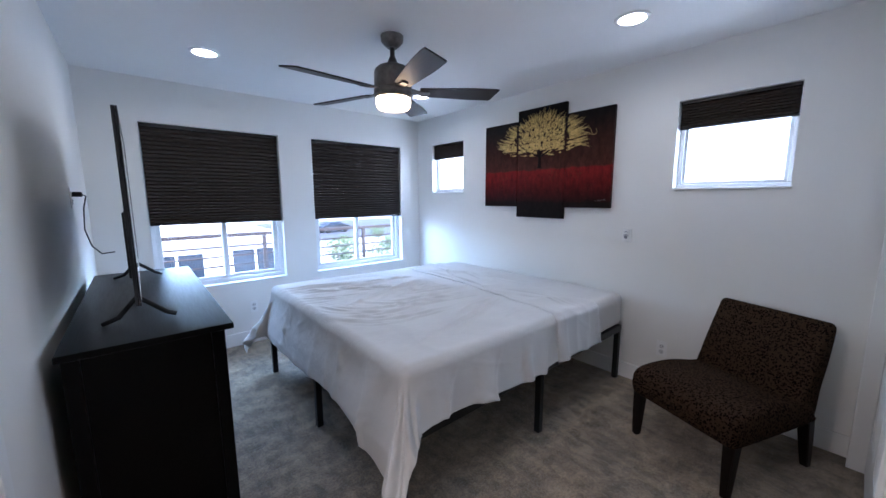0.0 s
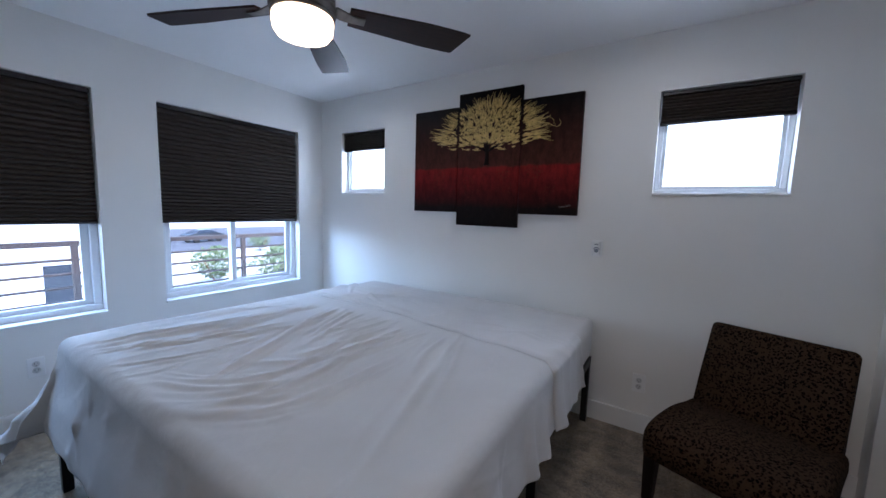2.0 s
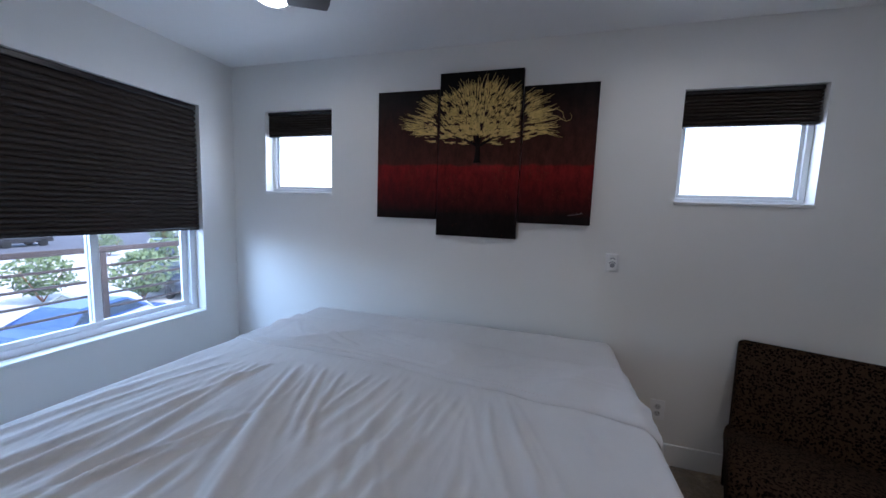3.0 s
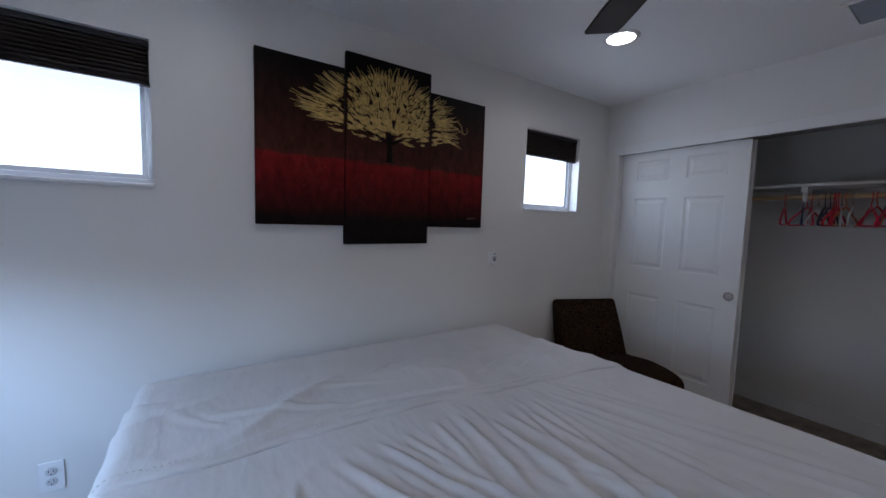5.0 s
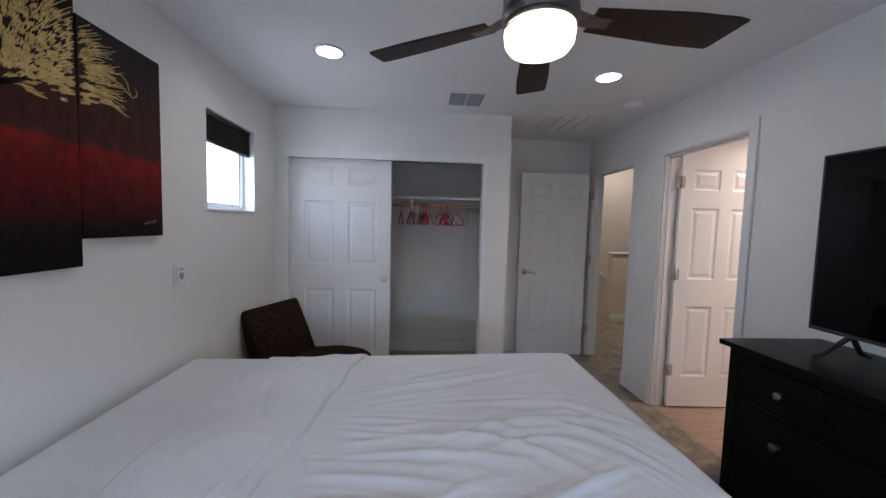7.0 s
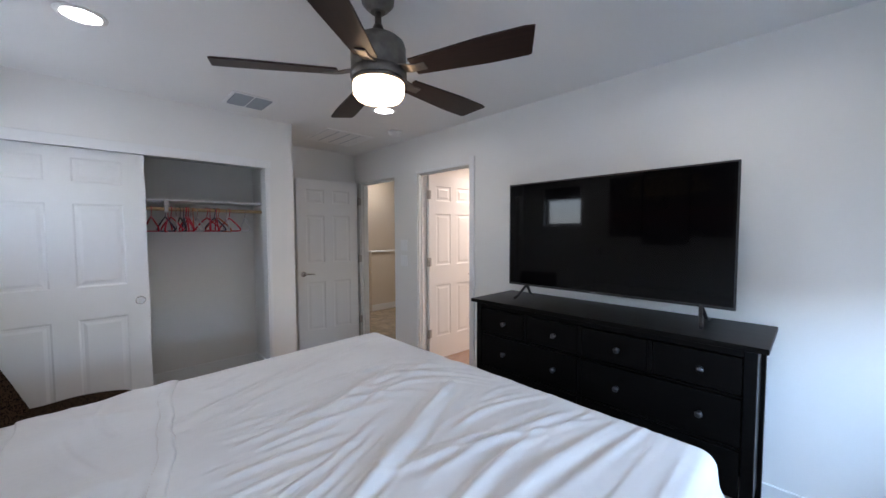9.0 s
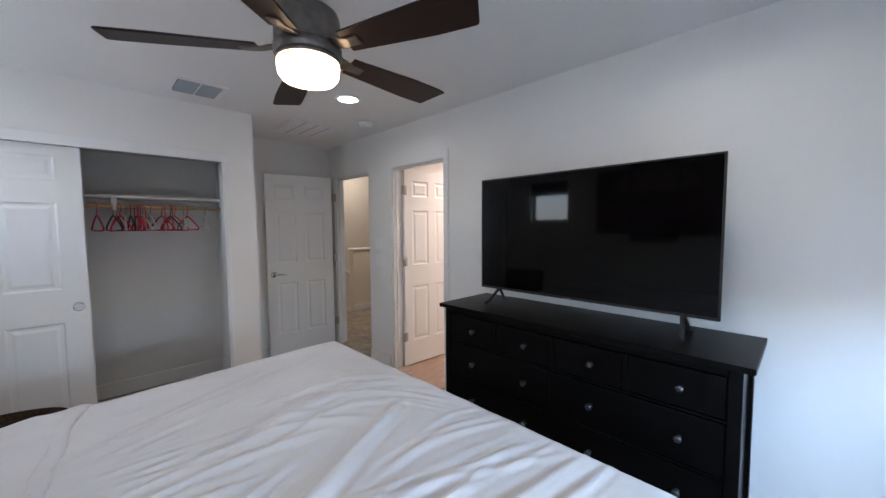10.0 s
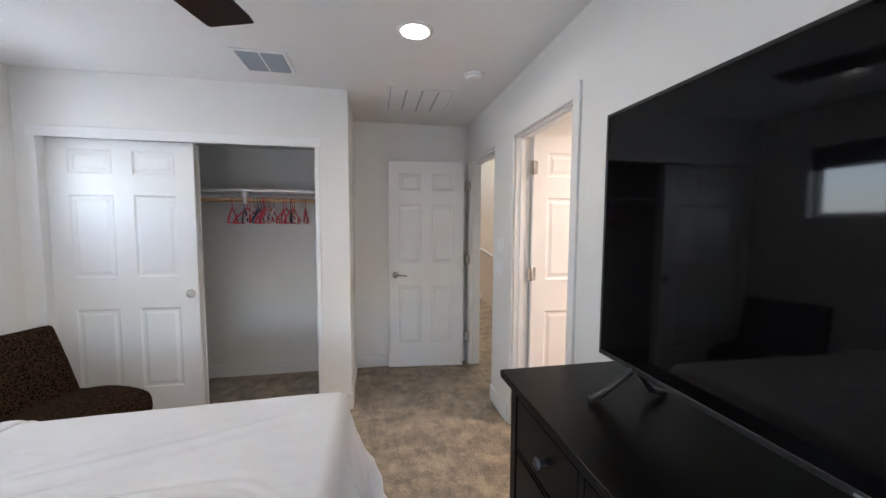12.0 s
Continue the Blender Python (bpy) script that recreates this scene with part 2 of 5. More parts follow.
base(TILE, tones(TILE, coords(TILE, (2, 9, 1)), 3, (0.28, 0.18, 0.13), (0.40, 0.28, 0.21)))


# ---- mesh helpers ----
def bar(bm, x0, y0, z0, x1, y1, z1):
    """A box between two corners."""
    vs = [bm.verts.new((x, y, z)) for x in (x0, x1) for y in (y0, y1) for z in (z0, z1)]
    for f in ((0, 1, 3, 2), (4, 6, 7, 5), (0, 4, 5, 1), (2, 3, 7, 6), (0, 2, 6, 4), (1, 5, 7, 3)):
        bm.faces.new([vs[i] for i in f])
    return vs


def rbar(bm, x0, y0, z0, x1, y1, z1, r=0.004, seg=2):
    """A box with rounded edges."""
    t = bmesh.new()
    bar(t, x0, y0, z0, x1, y1, z1)
    bmesh.ops.recalc_face_normals(t, faces=t.faces)
    bmesh.ops.bevel(t, geom=t.edges[:], offset=r, segments=seg, profile=0.5, affect="EDGES")
    join(bm, t)


def join(bm, t, m=None):
    idx = {}
    for vert in t.verts:
        idx[vert] = bm.verts.new(m @ vert.co if m else vert.co)
    for f in t.faces:
        try:
            bm.faces.new([idx[q] for q in f.verts]).smooth = f.smooth
        except ValueError:
            pass
    t.free()


def lathe(bm, profile, x=0.0, y=0.0, n=32, axis="z", cap=True):
    """A turned shape from (radius, height) pairs."""
    rings = []
    for r, h in profile:
        ring = []
        for i in range(n):
            a = 2 * math.pi * i / n
            c, s = r * math.cos(a), r * math.sin(a)
            p = (x + c, y + s, h) if axis == "z" else ((h, x + c, y + s) if axis == "x" else (x + c, h, y + s))
            ring.append(bm.verts.new(p))
        rings.append(ring)
    for a, b in zip(rings, rings[1:]):
        for i in range(n):
            bm.faces.new([a[i], a[(i + 1) % n], b[(i + 1) % n], b[i]]).smooth = True
    if cap:
        bm.faces.new(rings[0][::-1])
        bm.faces.new(rings[-1])


def tube(bm, pts, r, n=6, closed=False):
    """A round wire along points."""
    pts = [Vector(p) for p in pts]
    rings = []
    for i, p in enumerate(pts):
        a = pts[i - 1] if i or closed else p
        b = pts[(i + 1) % len(pts)] if i < len(pts) - 1 or closed else p
        d = (b - a).normalized()
        u = d.orthogonal().normalized() if not rings else (last - d * last.dot(d)).normalized()
        last = u
        w = d.cross(u)
        rr = r[i] if isinstance(r, (list, tuple)) else r
        rings.append([bm.verts.new(p + (u * math.cos(t) + w * math.sin(t)) * rr) for t in [2 * math.pi * k / n for k in range(n)]])
    pairs = list(zip(rings, rings[1:])) + ([(rings[-1], rings[0])] if closed else [])
    for a, b in pairs:
        for k in range(n):
            bm.faces.new([a[k], a[(k + 1) % n], b[(k + 1) % n], b[k]]).smooth = True
    if not closed:
        bm.faces.new(rings[0][::-1])
        bm.faces.new(rings[-1])


def part(name, bm, material, parent=None, label="", kind="", m=None):
    """Links a bmesh as one mesh object under a thing or a part."""
    bmesh.ops.recalc_face_normals(bm, faces=bm.faces)
    me = bpy.data.meshes.new(name)
    bm.to_mesh(me)
    bm.free()
    me.materials.append(material)
    ob = new(name, me)
    ob.parent = parent
    if m:
        ob.matrix_basis = m
    return tagged(ob, label=label, kind=kind)


def share(ob, parent, m):
    """Another piece on the same mesh."""
    c = new(ob.name.split(".")[0], ob.data)
    c.parent = parent
    c.matrix_basis = m
    return c


def thing(name, label, category, m=None, group=""):
    ob = new(name)
    ob.empty_display_size = 0.1
    if m:
        ob.matrix_basis = m
    return tagged(ob, label=label, category=category, group=group)


def box_part(name, dims, material, parent, label="", r=0.003, kind="", m=None, seg=2):
    bm = bmesh.new()
    rbar(bm, *dims, r=r, seg=seg)
    return part(name, bm, material, parent, label, kind, m)


def smooth(ob):
    for f in ob.data.polygons:
        f.use_smooth = True
    return ob


# ---- the large structure ----
def wall(name, axis, a0, a1, t0, t1, openings=(), material=WALL, top=CEIL, label=""):
    """A wall along an axis from a0 to a1, between t0 and t1 across, with openings (a, b, z0, z1)."""
    bm = bmesh.new()
    cuts = sorted({a0, a1, *[q for o in openings for q in o[:2]]})
    for p, q in zip(cuts, cuts[1:]):
        spans = [(0.0, top)]
        for a, b, z0, z1 in openings:
            if a <= p and q <= b:
                spans = [(0.0, z0), (z1, top)]
        for z0, z1 in spans:
            if z1 - z0 > 1e-4:
                if axis == "x":
                    bar(bm, p, t0, z0, q, t1, z1)
                else:
                    bar(bm, t0, p, z0, t1, q, z1)
    bmesh.ops.remove_doubles(bm, verts=bm.verts, dist=1e-5)
    dead = [f for f in bm.faces if any(f is not g and set(g.verts) == set(f.verts) for g in f.verts[0].link_faces)]
    bmesh.ops.delete(bm, geom=dead, context="FACES")
    return part(name, bm, material, None, label or "painted plaster wall", "structure")


WIN_A, WIN_B = (1.315, 2.385, 0.63, 2.05), (2.716, 3.838, 0.63, 2.055)
WIN_C, WIN_D = (4.105, 4.665, 1.495, 2.072), (1.385, 1.987, 1.49, 2.072)
ENTRY = (0.30, 1.05, 0.0, 2.035)
BATH = (1.44, 2.20, 0.0, 2.035)
CLO = (2.305, 4.0, 0.0, 2.0)
wall("wall_north", "x", WEST - 0.115, EAST + THICK, NORTH, NORTH + THICK, (WIN_A, WIN_B), label="off-white painted wall with two large windows")
wall("wall_east", "y", BACK - 0.1, NORTH, EAST, EAST + THICK, (WIN_C, WIN_D), label="off-white painted wall behind the bed")
wall("wall_west", "y", BACK, NORTH, WEST - 0.115, WEST, (ENTRY, BATH), label="off-white painted wall with two doorways")
wall("wall_closet", "x", CORNER, EAST, CLOSET - 0.11, CLOSET, (CLO,), label="off-white painted wall with the closet opening")
wall("wall_closet_side", "y", BACK, CLOSET - 0.11, CORNER, CORNER + 0.11, label="off-white painted closet side wall")
wall("wall_south", "x", WEST - 0.115, EAST, BACK - 0.1, BACK, label="off-white painted wall behind closet and door")
# hall and bath beyond the doorways
HALLW, HALLS = -2.6, -2.75
wall("wall_bath_south", "x", HALLW, WEST - 0.115, 1.24, 1.34, material=WALL, label="painted partition between bath and hall")
wall("wall_bath_north", "x", -1.6, WEST - 0.115, 3.3, 3.4, label="painted bath wall")
wall("wall_bath_west", "y", 1.34, 3.3, -1.7, -1.6, label="painted bath wall")
wall("wall_hall_west", "y", HALLS, 1.24, HALLW - 0.1, HALLW, material=BEIGE, top=CEIL + 0.6, label="beige painted hall wall")
wall("wall_hall_south", "x", HALLW, WEST - 0.115, HALLS - 0.1, HALLS, material=BEIGE, top=CEIL + 0.6, label="beige painted stairwell wall")
wall("wall_hall_east", "y", HALLS, BACK - 0.1, WEST - 0.115, WEST, material=BEIGE, label="beige painted hall wall")


def slab(name, x0, y0, x1, y1, z0, z1, material, label, holes=()):
    bm = bmesh.new()
    bar(bm, x0, y0, z0, x1, y1, z1)
    return part(name, bm, material, None, label, "structure")


slab("floor", WEST - 0.03, BACK - 0.1, EAST, NORTH, -0.2, 0.0, CARPET, "beige cut-pile carpet with brushed patches")
slab("hall_floor", HALLW, -1.2, WEST - 0.03, 1.34, -0.2, 0.0, CARPET, "beige carpet of the landing")
slab("landing_floor", -0.12, HALLS, WEST - 0.115, -1.2, -0.2, 0.0, CARPET, "beige carpet beside the stair head")
slab("stair_floor", HALLW, HALLS, -0.12, -1.2, -1.6, -1.5, CARPET, "beige carpet at the foot of the stairs")
slab("bath_floor", -1.6, 1.34, WEST - 0.03, 3.3, -0.2, -0.002, TILE, "brown bath floor")
slab("ceiling", WEST - 0.115, BACK - 0.1, EAST + THICK, NORTH + THICK, CEIL, CEIL + 0.15, CEILING, "off-white textured ceiling")
slab("ceiling_bath", -1.7, 1.24, WEST - 0.115, 3.4, CEIL, CEIL + 0.1, CEILING, "off-white bath ceiling")
slab("ceiling_hall", HALLW - 0.1, -1.3, WEST - 0.115, 1.24, CEIL, CEIL + 0.1, CEILING, "off-white hall ceiling")
slab("ceiling_stairs", HALLW - 0.1, HALLS - 0.1, WEST, -1.3, CEIL + 0.6, CEIL + 0.7, CEILING, "off-white stairwell ceiling")
slab("wall_stair_side", -0.14, HALLS, -0.12, -1.2, -1.5, -0.2, BEIGE, "beige stairwell lower wall")
slab("wall_stair_north", HALLW, -1.22, -0.12, -1.2, -1.5, -0.2, BEIGE, "beige stairwell lower wall")
slab("wall_stair_south", HALLW, HALLS - 0.1, -0.12, HALLS, -1.6, 0.0, BEIGE, "beige stairwell lower wall")
slab("wall_stair_west", HALLW - 0.1, HALLS, HALLW, -1.2, -1.6, 0.0, BEIGE, "beige stairwell lower wall")
slab("wall_stair_head", HALLW, -1.3, WEST - 0.115, -1.28, CEIL + 0.1, CEIL + 0.6, BEIGE, "beige wall over the stair head")


def skirting(x0, y0, x1, y1, side):
    """A baseboard along a wall, standing out from it toward side (a unit step in x or y)."""
    bm = bmesh.new()
    d = 0.014
    if y0 == y1:
        lo, hi = sorted((y0, y0 + side * d))
        rbar(bm, x0, lo, 0, x1, hi, 0.125, r=0.004)
    else:
        lo, hi = sorted((x0, x0 + side * d))
        rbar(bm, lo, y0, 0, hi, y1, 0.125, r=0.004)
    part("baseboard", bm, TRIM, None, "white painted baseboard", "structure")


skirting(WEST, NORTH, EAST, NORTH, -1)
skirting(EAST, CLOSET, EAST, NORTH - 0.014, -1)
skirting(WEST, BATH[1] + 0.06, WEST, NORTH - 0.014, 1)
skirting(WEST, ENTRY[1] + 0.002, WEST, BATH[0] - 0.03, 1)
skirting(CORNER, CLOSET, CLO[0] - 0.05, CLOSET, 1)
skirting(CORNER, BACK, CORNER, CLOSET + 0.014, -1)
skirting(WEST, BACK, CORNER - 0.014, BACK, 1)
skirting(CORNER + 0.11, BACK, EAST, BACK, 1)
skirting(CORNER + 0.11, BACK + 0.014, CORNER + 0.11, CLOSET - 0.11, 1)
skirting(EAST, BACK + 0.014, EAST, CLOSET - 0.11, -1)
skirting(-0.12, HALLS, WEST - 0.12, HALLS, 1)


# ---- windows and shades ----
def window_unit(name, wide, high, mull, m, label):
    """A vinyl window, x across, y outward, z up from the sill; the frame sits deep in the opening."""
    w = tagged(new(name), label=label, kind="structure")
    w.matrix_basis = m
    f, y0, y1 = (0.042 if mull else 0.028), 0.075, 0.135
    bm = bmesh.new()
    rbar(bm, 0, y0, 0, wide, y1, f)
    rbar(bm, 0, y0, high - f, wide, y1, high)
    rbar(bm, 0, y0, f, f, y1, high - f)
    rbar(bm, wide - f, y0, f, wide, y1, high - f)
    part("window_frame", bm, VINYL, w, "white vinyl frame")
    if mull:
        for i, (a, b, y) in enumerate(((f, mull + 0.022, 0.083), (mull - 0.022, wide - f, 0.106))):
            bm = bmesh.new()
            s = 0.030
            rbar(bm, a, y, f, b, y + 0.02, f + s, r=0.002)
            rbar(bm, a, y, high - f - s, b, y + 0.02, high - f, r=0.002)
            rbar(bm, a, y, f + s, a + s, y + 0.02, high - f - s, r=0.002)
            rbar(bm, b - s - 0.01, y, f + s, b, y + 0.02, high - f - s, r=0.002)
            part("sash", bm, VINYL, w, "white sliding sash")
            bm = bmesh.new()
            bar(bm, a + s, y + 0.008, f + s, b - s - 0.01, y + 0.012, high - f - s)
            part("pane", bm, GLASS, w, "clear glass pane").visible_shadow = False
    else:
        bm = bmesh.new()
        s = 0.018
        rbar(bm, f, 0.09, f, wide - f, 0.11, f + s, r=0.002)
        rbar(bm, f, 0.09, f + s, f + s, 0.11, high - f, r=0.002)
        rbar(bm, wide - f - s, 0.09, f + s, wide - f, 0.11, high - f, r=0.002)
        part("sash", bm, VINYL, w, "white fixed sash")
        bm = bmesh.new()
        bar(bm, f + s, 0.098, f + s, wide - f - s, 0.102, high - f)
        part("pane", bm, GLASS, w, "clear glass pane").visible_shadow = False
    bm = bmesh.new()
    rbar(bm, -0.004, -0.010, -0.012, wide + 0.004, y0, 0.004, r=0.004)
    part("window_sill", bm, TRIM, w, "white sill")
    return w


def cell_shade(wide, drop, pleat, m, label):
    """A honeycomb shade hanging from a head rail; x across, y outward, z down from the opening's head."""
    t = thing("cellular_shade", label, "window shade", m, "window shades")
    y = 0.045
    tall = 0.036 if drop > 0.4 else 0.026
    box_part("head_rail", (0.006, y - 0.026, -tall, wide - 0.006, y + 0.022, -0.002), HEADRAIL, t, "dark satin head rail", r=0.006, seg=3)
    box_part("bottom_rail", (0.006, y - 0.018, -drop, wide - 0.006, y + 0.016, -drop + 0.020), HEADRAIL, t, "dark bottom rail", r=0.005)
    lo, hi = -drop + 0.020, -tall
    n = round((hi - lo) / pleat)
    grow = 0.22 if drop > 0.4 else 0.0
    edges = [hi + (lo - hi) * ((1 + grow) * k / n - grow * (k / n) ** 2) for k in range(n + 1)]
    prof = []
    for za, zb in zip(edges, edges[1:]):
        h = za - zb
        prof += [(y - 0.006, za), (y - 0.017, za - 0.16 * h), (y - 0.0235, za - 0.42 * h), (y - 0.0235, za - 0.66 * h), (y - 0.016, za - 0.88 * h)]
    prof.append((y - 0.006, lo))
    bm = bmesh.new()
    rows = [[bm.verts.new((x, p, z)) for p, z in prof] for x in (0.010, wide - 0.010)]
    back = [[bm.verts.new((x, 2 * y - p, z)) for p, z in prof] for x in (0.010, wide - 0.010)]
    for row in (rows, back):
        for i in range(len(prof) - 1):
            bm.faces.new([row[0][i], row[1][i], row[1][i + 1], row[0][i + 1]])
    for i in range(len(prof) - 1):
        for side in (0, 1):
            bm.faces.new([rows[side][i], rows[side][i + 1], back[side][i + 1], back[side][i]])
    part("pleated_cloth", bm, SHADE, t, "dark brown pleated cells")
    return t


MA = pose(WIN_A[0], NORTH, WIN_A[2])
window_unit("window_1", WIN_A[1] - WIN_A[0], WIN_A[3] - WIN_A[2], 0.55, pose(WIN_A[0], NORTH, WIN_A[2]), "white vinyl sliding window, lower part uncovered")
window_unit("window_2", WIN_B[1] - WIN_B[0], WIN_B[3] - WIN_B[2], 0.53, pose(WIN_B[0], NORTH, WIN_B[2]), "white vinyl sliding window, lower part uncovered")
window_unit("window_3", WIN_C[1] - WIN_C[0], WIN_C[3] - WIN_C[2], 0, pose(EAST, WIN_C[1], WIN_C[2], 0, 0, -90), "small white high window above the bed")
window_unit("window_4", WIN_D[1] - WIN_D[0], WIN_D[3] - WIN_D[2], 0, pose(EAST, WIN_D[1], WIN_D[2], 0, 0, -90), "small white high window above the chair")
cell_shade(WIN_A[1] - WIN_A[0], WIN_A[3] - 1.205, 0.030, pose(WIN_A[0], NORTH, WIN_A[3]), "dark brown pleated window shade, lowered two thirds")
cell_shade(WIN_B[1] - WIN_B[0], WIN_B[3] - 1.205, 0.030, pose(WIN_B[0], NORTH, WIN_B[3]), "dark brown pleated window shade, lowered two thirds")
cell_shade(WIN_C[1] - WIN_C[0], WIN_C[3] - 1.895, 0.017, pose(EAST, WIN_C[1], WIN_C[3], 0, 0, -90), "dark brown pleated shade, raised, on a small window")
cell_shade(WIN_D[1] - WIN_D[0], WIN_D[3] - 1.885, 0.017, pose(EAST, WIN_D[1], WIN_D[3], 0, 0, -90), "dark brown pleated shade, raised, on a small window")


# ---- doors ----
PANELS = ((0.25, 0.82), (1.04, 1.60), (1.74, 1.90))


def panel_door(name, wide, high, m, label, sides=(-1, 1), kind="structure", hinges=True, lever=False, knob_side=1, category=""):
    """A six-panel door: x from the hinge, y through its thickness, z up."""
    d = tagged(new(name), label=label, kind=kind, category=category)
    d.matrix_basis = m
    t, deep, st = 0.0175, 0.007, 0.105 * wide / 0.76
    mid = wide / 2
    cols = ((st, mid - st / 2), (mid + st / 2, wide - st))
    bm = bmesh.new()
    bar(bm, 0.004, -t + deep, 0.004, wide - 0.004, t - deep, high - 0.004)
    zs = [0.0] + [q for r in PANELS for q in r] + [high]
    for s in sides:
        a, b = sorted((s * (t - deep - 0.001), s * t))
        for x0, x1 in ((0, st), (mid - st / 2, mid + st / 2), (wide - st, wide)):
            bar(bm, x0, a, 0, x1, b, high)
        for i in range(0, len(zs), 2):
            for x0, x1 in cols:
                bar(bm, x0, a, zs[i], x1, b, zs[i + 1])
    part("door_leaf", bm, DOORM, d, "white moulded door leaf")
    made = {}
    for s in sides:
        for c, (x0, x1) in enumerate(cols):
            for z0, z1 in PANELS:
                key = (s, z0)
                if key not in made:
                    bm = bmesh.new()
                    w2, h = (x1 - x0) / 2, (z1 - z0)
                    lev = [(0.0, t - 0.0015), (0.010, t - deep + 0.0005), (0.024, t - deep + 0.0005), (0.042, t - 0.002)]
                    rings = [[bm.verts.new((sx * (w2 - o), s * y, (o if sz < 0 else h - o))) for sx, sz in ((-1, -1), (1, -1), (1, 1), (-1, 1))] for o, y in lev]
                    for p, q in zip(rings, rings[1:]):
                        for k in range(4):
                            bm.faces.new([p[k], p[(k + 1) % 4], q[(k + 1) % 4], q[k]])
                    bm.faces.new(rings[-1])
                    made[key] = part("panel", bm, DOORM, d, m=pose((x0 + x1) / 2, 0, z0))
                else:
                    share(made[key], d, pose((x0 + x1) / 2, 0, z0))
    if hinges:
        for z in (0.30, 1.08, 1.80):
            bm = bmesh.new()
            rbar(bm, -0.028, -0.002 - t, z - 0.045, 0.030, 0.0005 - t, z + 0.045, r=0.001, seg=1)
            lathe(bm, [(0.006, z - 0.047), (0.006, z + 0.047)], -0.001, -t - 0.005, 12)
            part("hinge", bm, STEEL, d, "steel butt hinge")
    if lever:
        for s in (-1, 1):
            bm = bmesh.new()
            lathe(bm, [(0.031, s * t), (0.031, s * (t + 0.006)), (0.024, s * (t + 0.011)), (0.011, s * (t + 0.014)), (0.011, s * (t + 0.050))], wide - 0.062, 0.92, 24, "y")
            tube(bm, [(wide - 0.062, s * (t + 0.044), 0.92), (wide - 0.10, s * (t + 0.050), 0.922), (wide - 0.14, s * (t + 0.050), 0.919), (wide - 0.178, s * (t + 0.046), 0.914)], [0.010, 0.009, 0.008, 0.006], 10)
            part("door_handle", bm, CHROME, d, "satin nickel lever handle")
    return d


def jamb(name, a0, a1, high, label):
    """A door lining in the west wall with a stop, between a0 and a1 along y."""
    j = tagged(new(name), label=label, kind="structure")
    x0, x1, w = WEST - 0.117, WEST - 0.012, 0.018
    for n, dims in (("side_jamb", (x0, a0, 0, x1, a0 + w, high)), ("side_jamb", (x0, a1 - w, 0, x1, a1, high)), ("head_jamb", (x0, a0 + w, high - w, x1, a1 - w, high))):
        box_part(n, dims, TRIM, j, r=0.002)
    xm = WEST - 0.075
    for n, dims in (("stop", (xm, a0 + w, 0, xm + 0.03, a0 + w + 0.011, high - w)), ("stop", (xm, a1 - w - 0.011, 0, xm + 0.03, a1 - w, high - w)), ("stop", (xm, a0 + w, high - w - 0.011, xm + 0.03, a1 - w, high - w))):
        box_part(n, dims, TRIM, j, r=0.002)
    return j


jamb("door_frame_1", ENTRY[0], ENTRY[1], ENTRY[3], "white painted lining of the room doorway")
jamb("door_frame_2", BATH[0], BATH[1], BATH[3], "white painted lining of the bath doorway")
bm = bmesh.new()
rbar(bm, WEST, BATH[1] - 0.010, 0, WEST + 0.014, BATH[1] + 0.045, 2.09, r=0.003)
part("door_casing", bm, TRIM, None, "white flat casing rising past the door head", "structure")
bm = bmesh.new()
rbar(bm, WEST, BATH[0] - 0.012, 0, WEST + 0.006, BATH[0] + 0.012, BATH[3] + 0.012, r=0.002)
rbar(bm, WEST, BATH[0] + 0.012, BATH[3] - 0.012, WEST + 0.006, BATH[1] - 0.012, BATH[3] + 0.012, r=0.002)
part("door_casing", bm, TRIM, None, "white narrow casing round the bath doorway", "structure")

panel_door("door_1", 0.73, 2.015, pose(1.03, 0.335, 0.012, 0, 0, -6), "white six-panel room door standing open against the wall", lever=True, hinges=False)
for z in (0.30, 1.08, 1.80):
    bm = bmesh.new()
    rbar(bm, 0.955, 0.322, z - 0.045, 0.995, 0.325, z + 0.045, r=0.001, seg=1)
    lathe(bm, [(0.007, z - 0.047), (0.007, z + 0.047)], 1.012, 0.350, 12)
    part("hinge", bm, STEEL, bpy.data.objects["door_1"], "steel butt hinge").matrix_parent_inverse = bpy.data.objects["door_1"].matrix_basis.inverted()
panel_door("door_2", 0.72, 2.015, pose(0.842, 1.478, 0.012, 0, 0, 177), "white six-panel bath door standing open", lever=True)
panel_door("closet_door", 0.87, 1.965, pose(3.13, 0.935, 0.015), "white six-panel sliding closet door with a round finger pull", sides=(1,), hinges=False, kind="", category="closet door")
panel_door("closet_door", 0.87, 1.965, pose(3.124, 0.880, 0.015), "white six-panel sliding closet door behind the front one", sides=(1,), hinges=False, kind="", category="closet door")
bm = bmesh.new()
lathe(bm, [(0.030, 0.0175), (0.030, 0.0205), (0.025, 0.0215), (0.023, 0.0185)], 0.052, 0.915, 28, "y")
part("finger_pull", bm, CHROME, bpy.data.objects["closet_door"], "round satin finger pull")
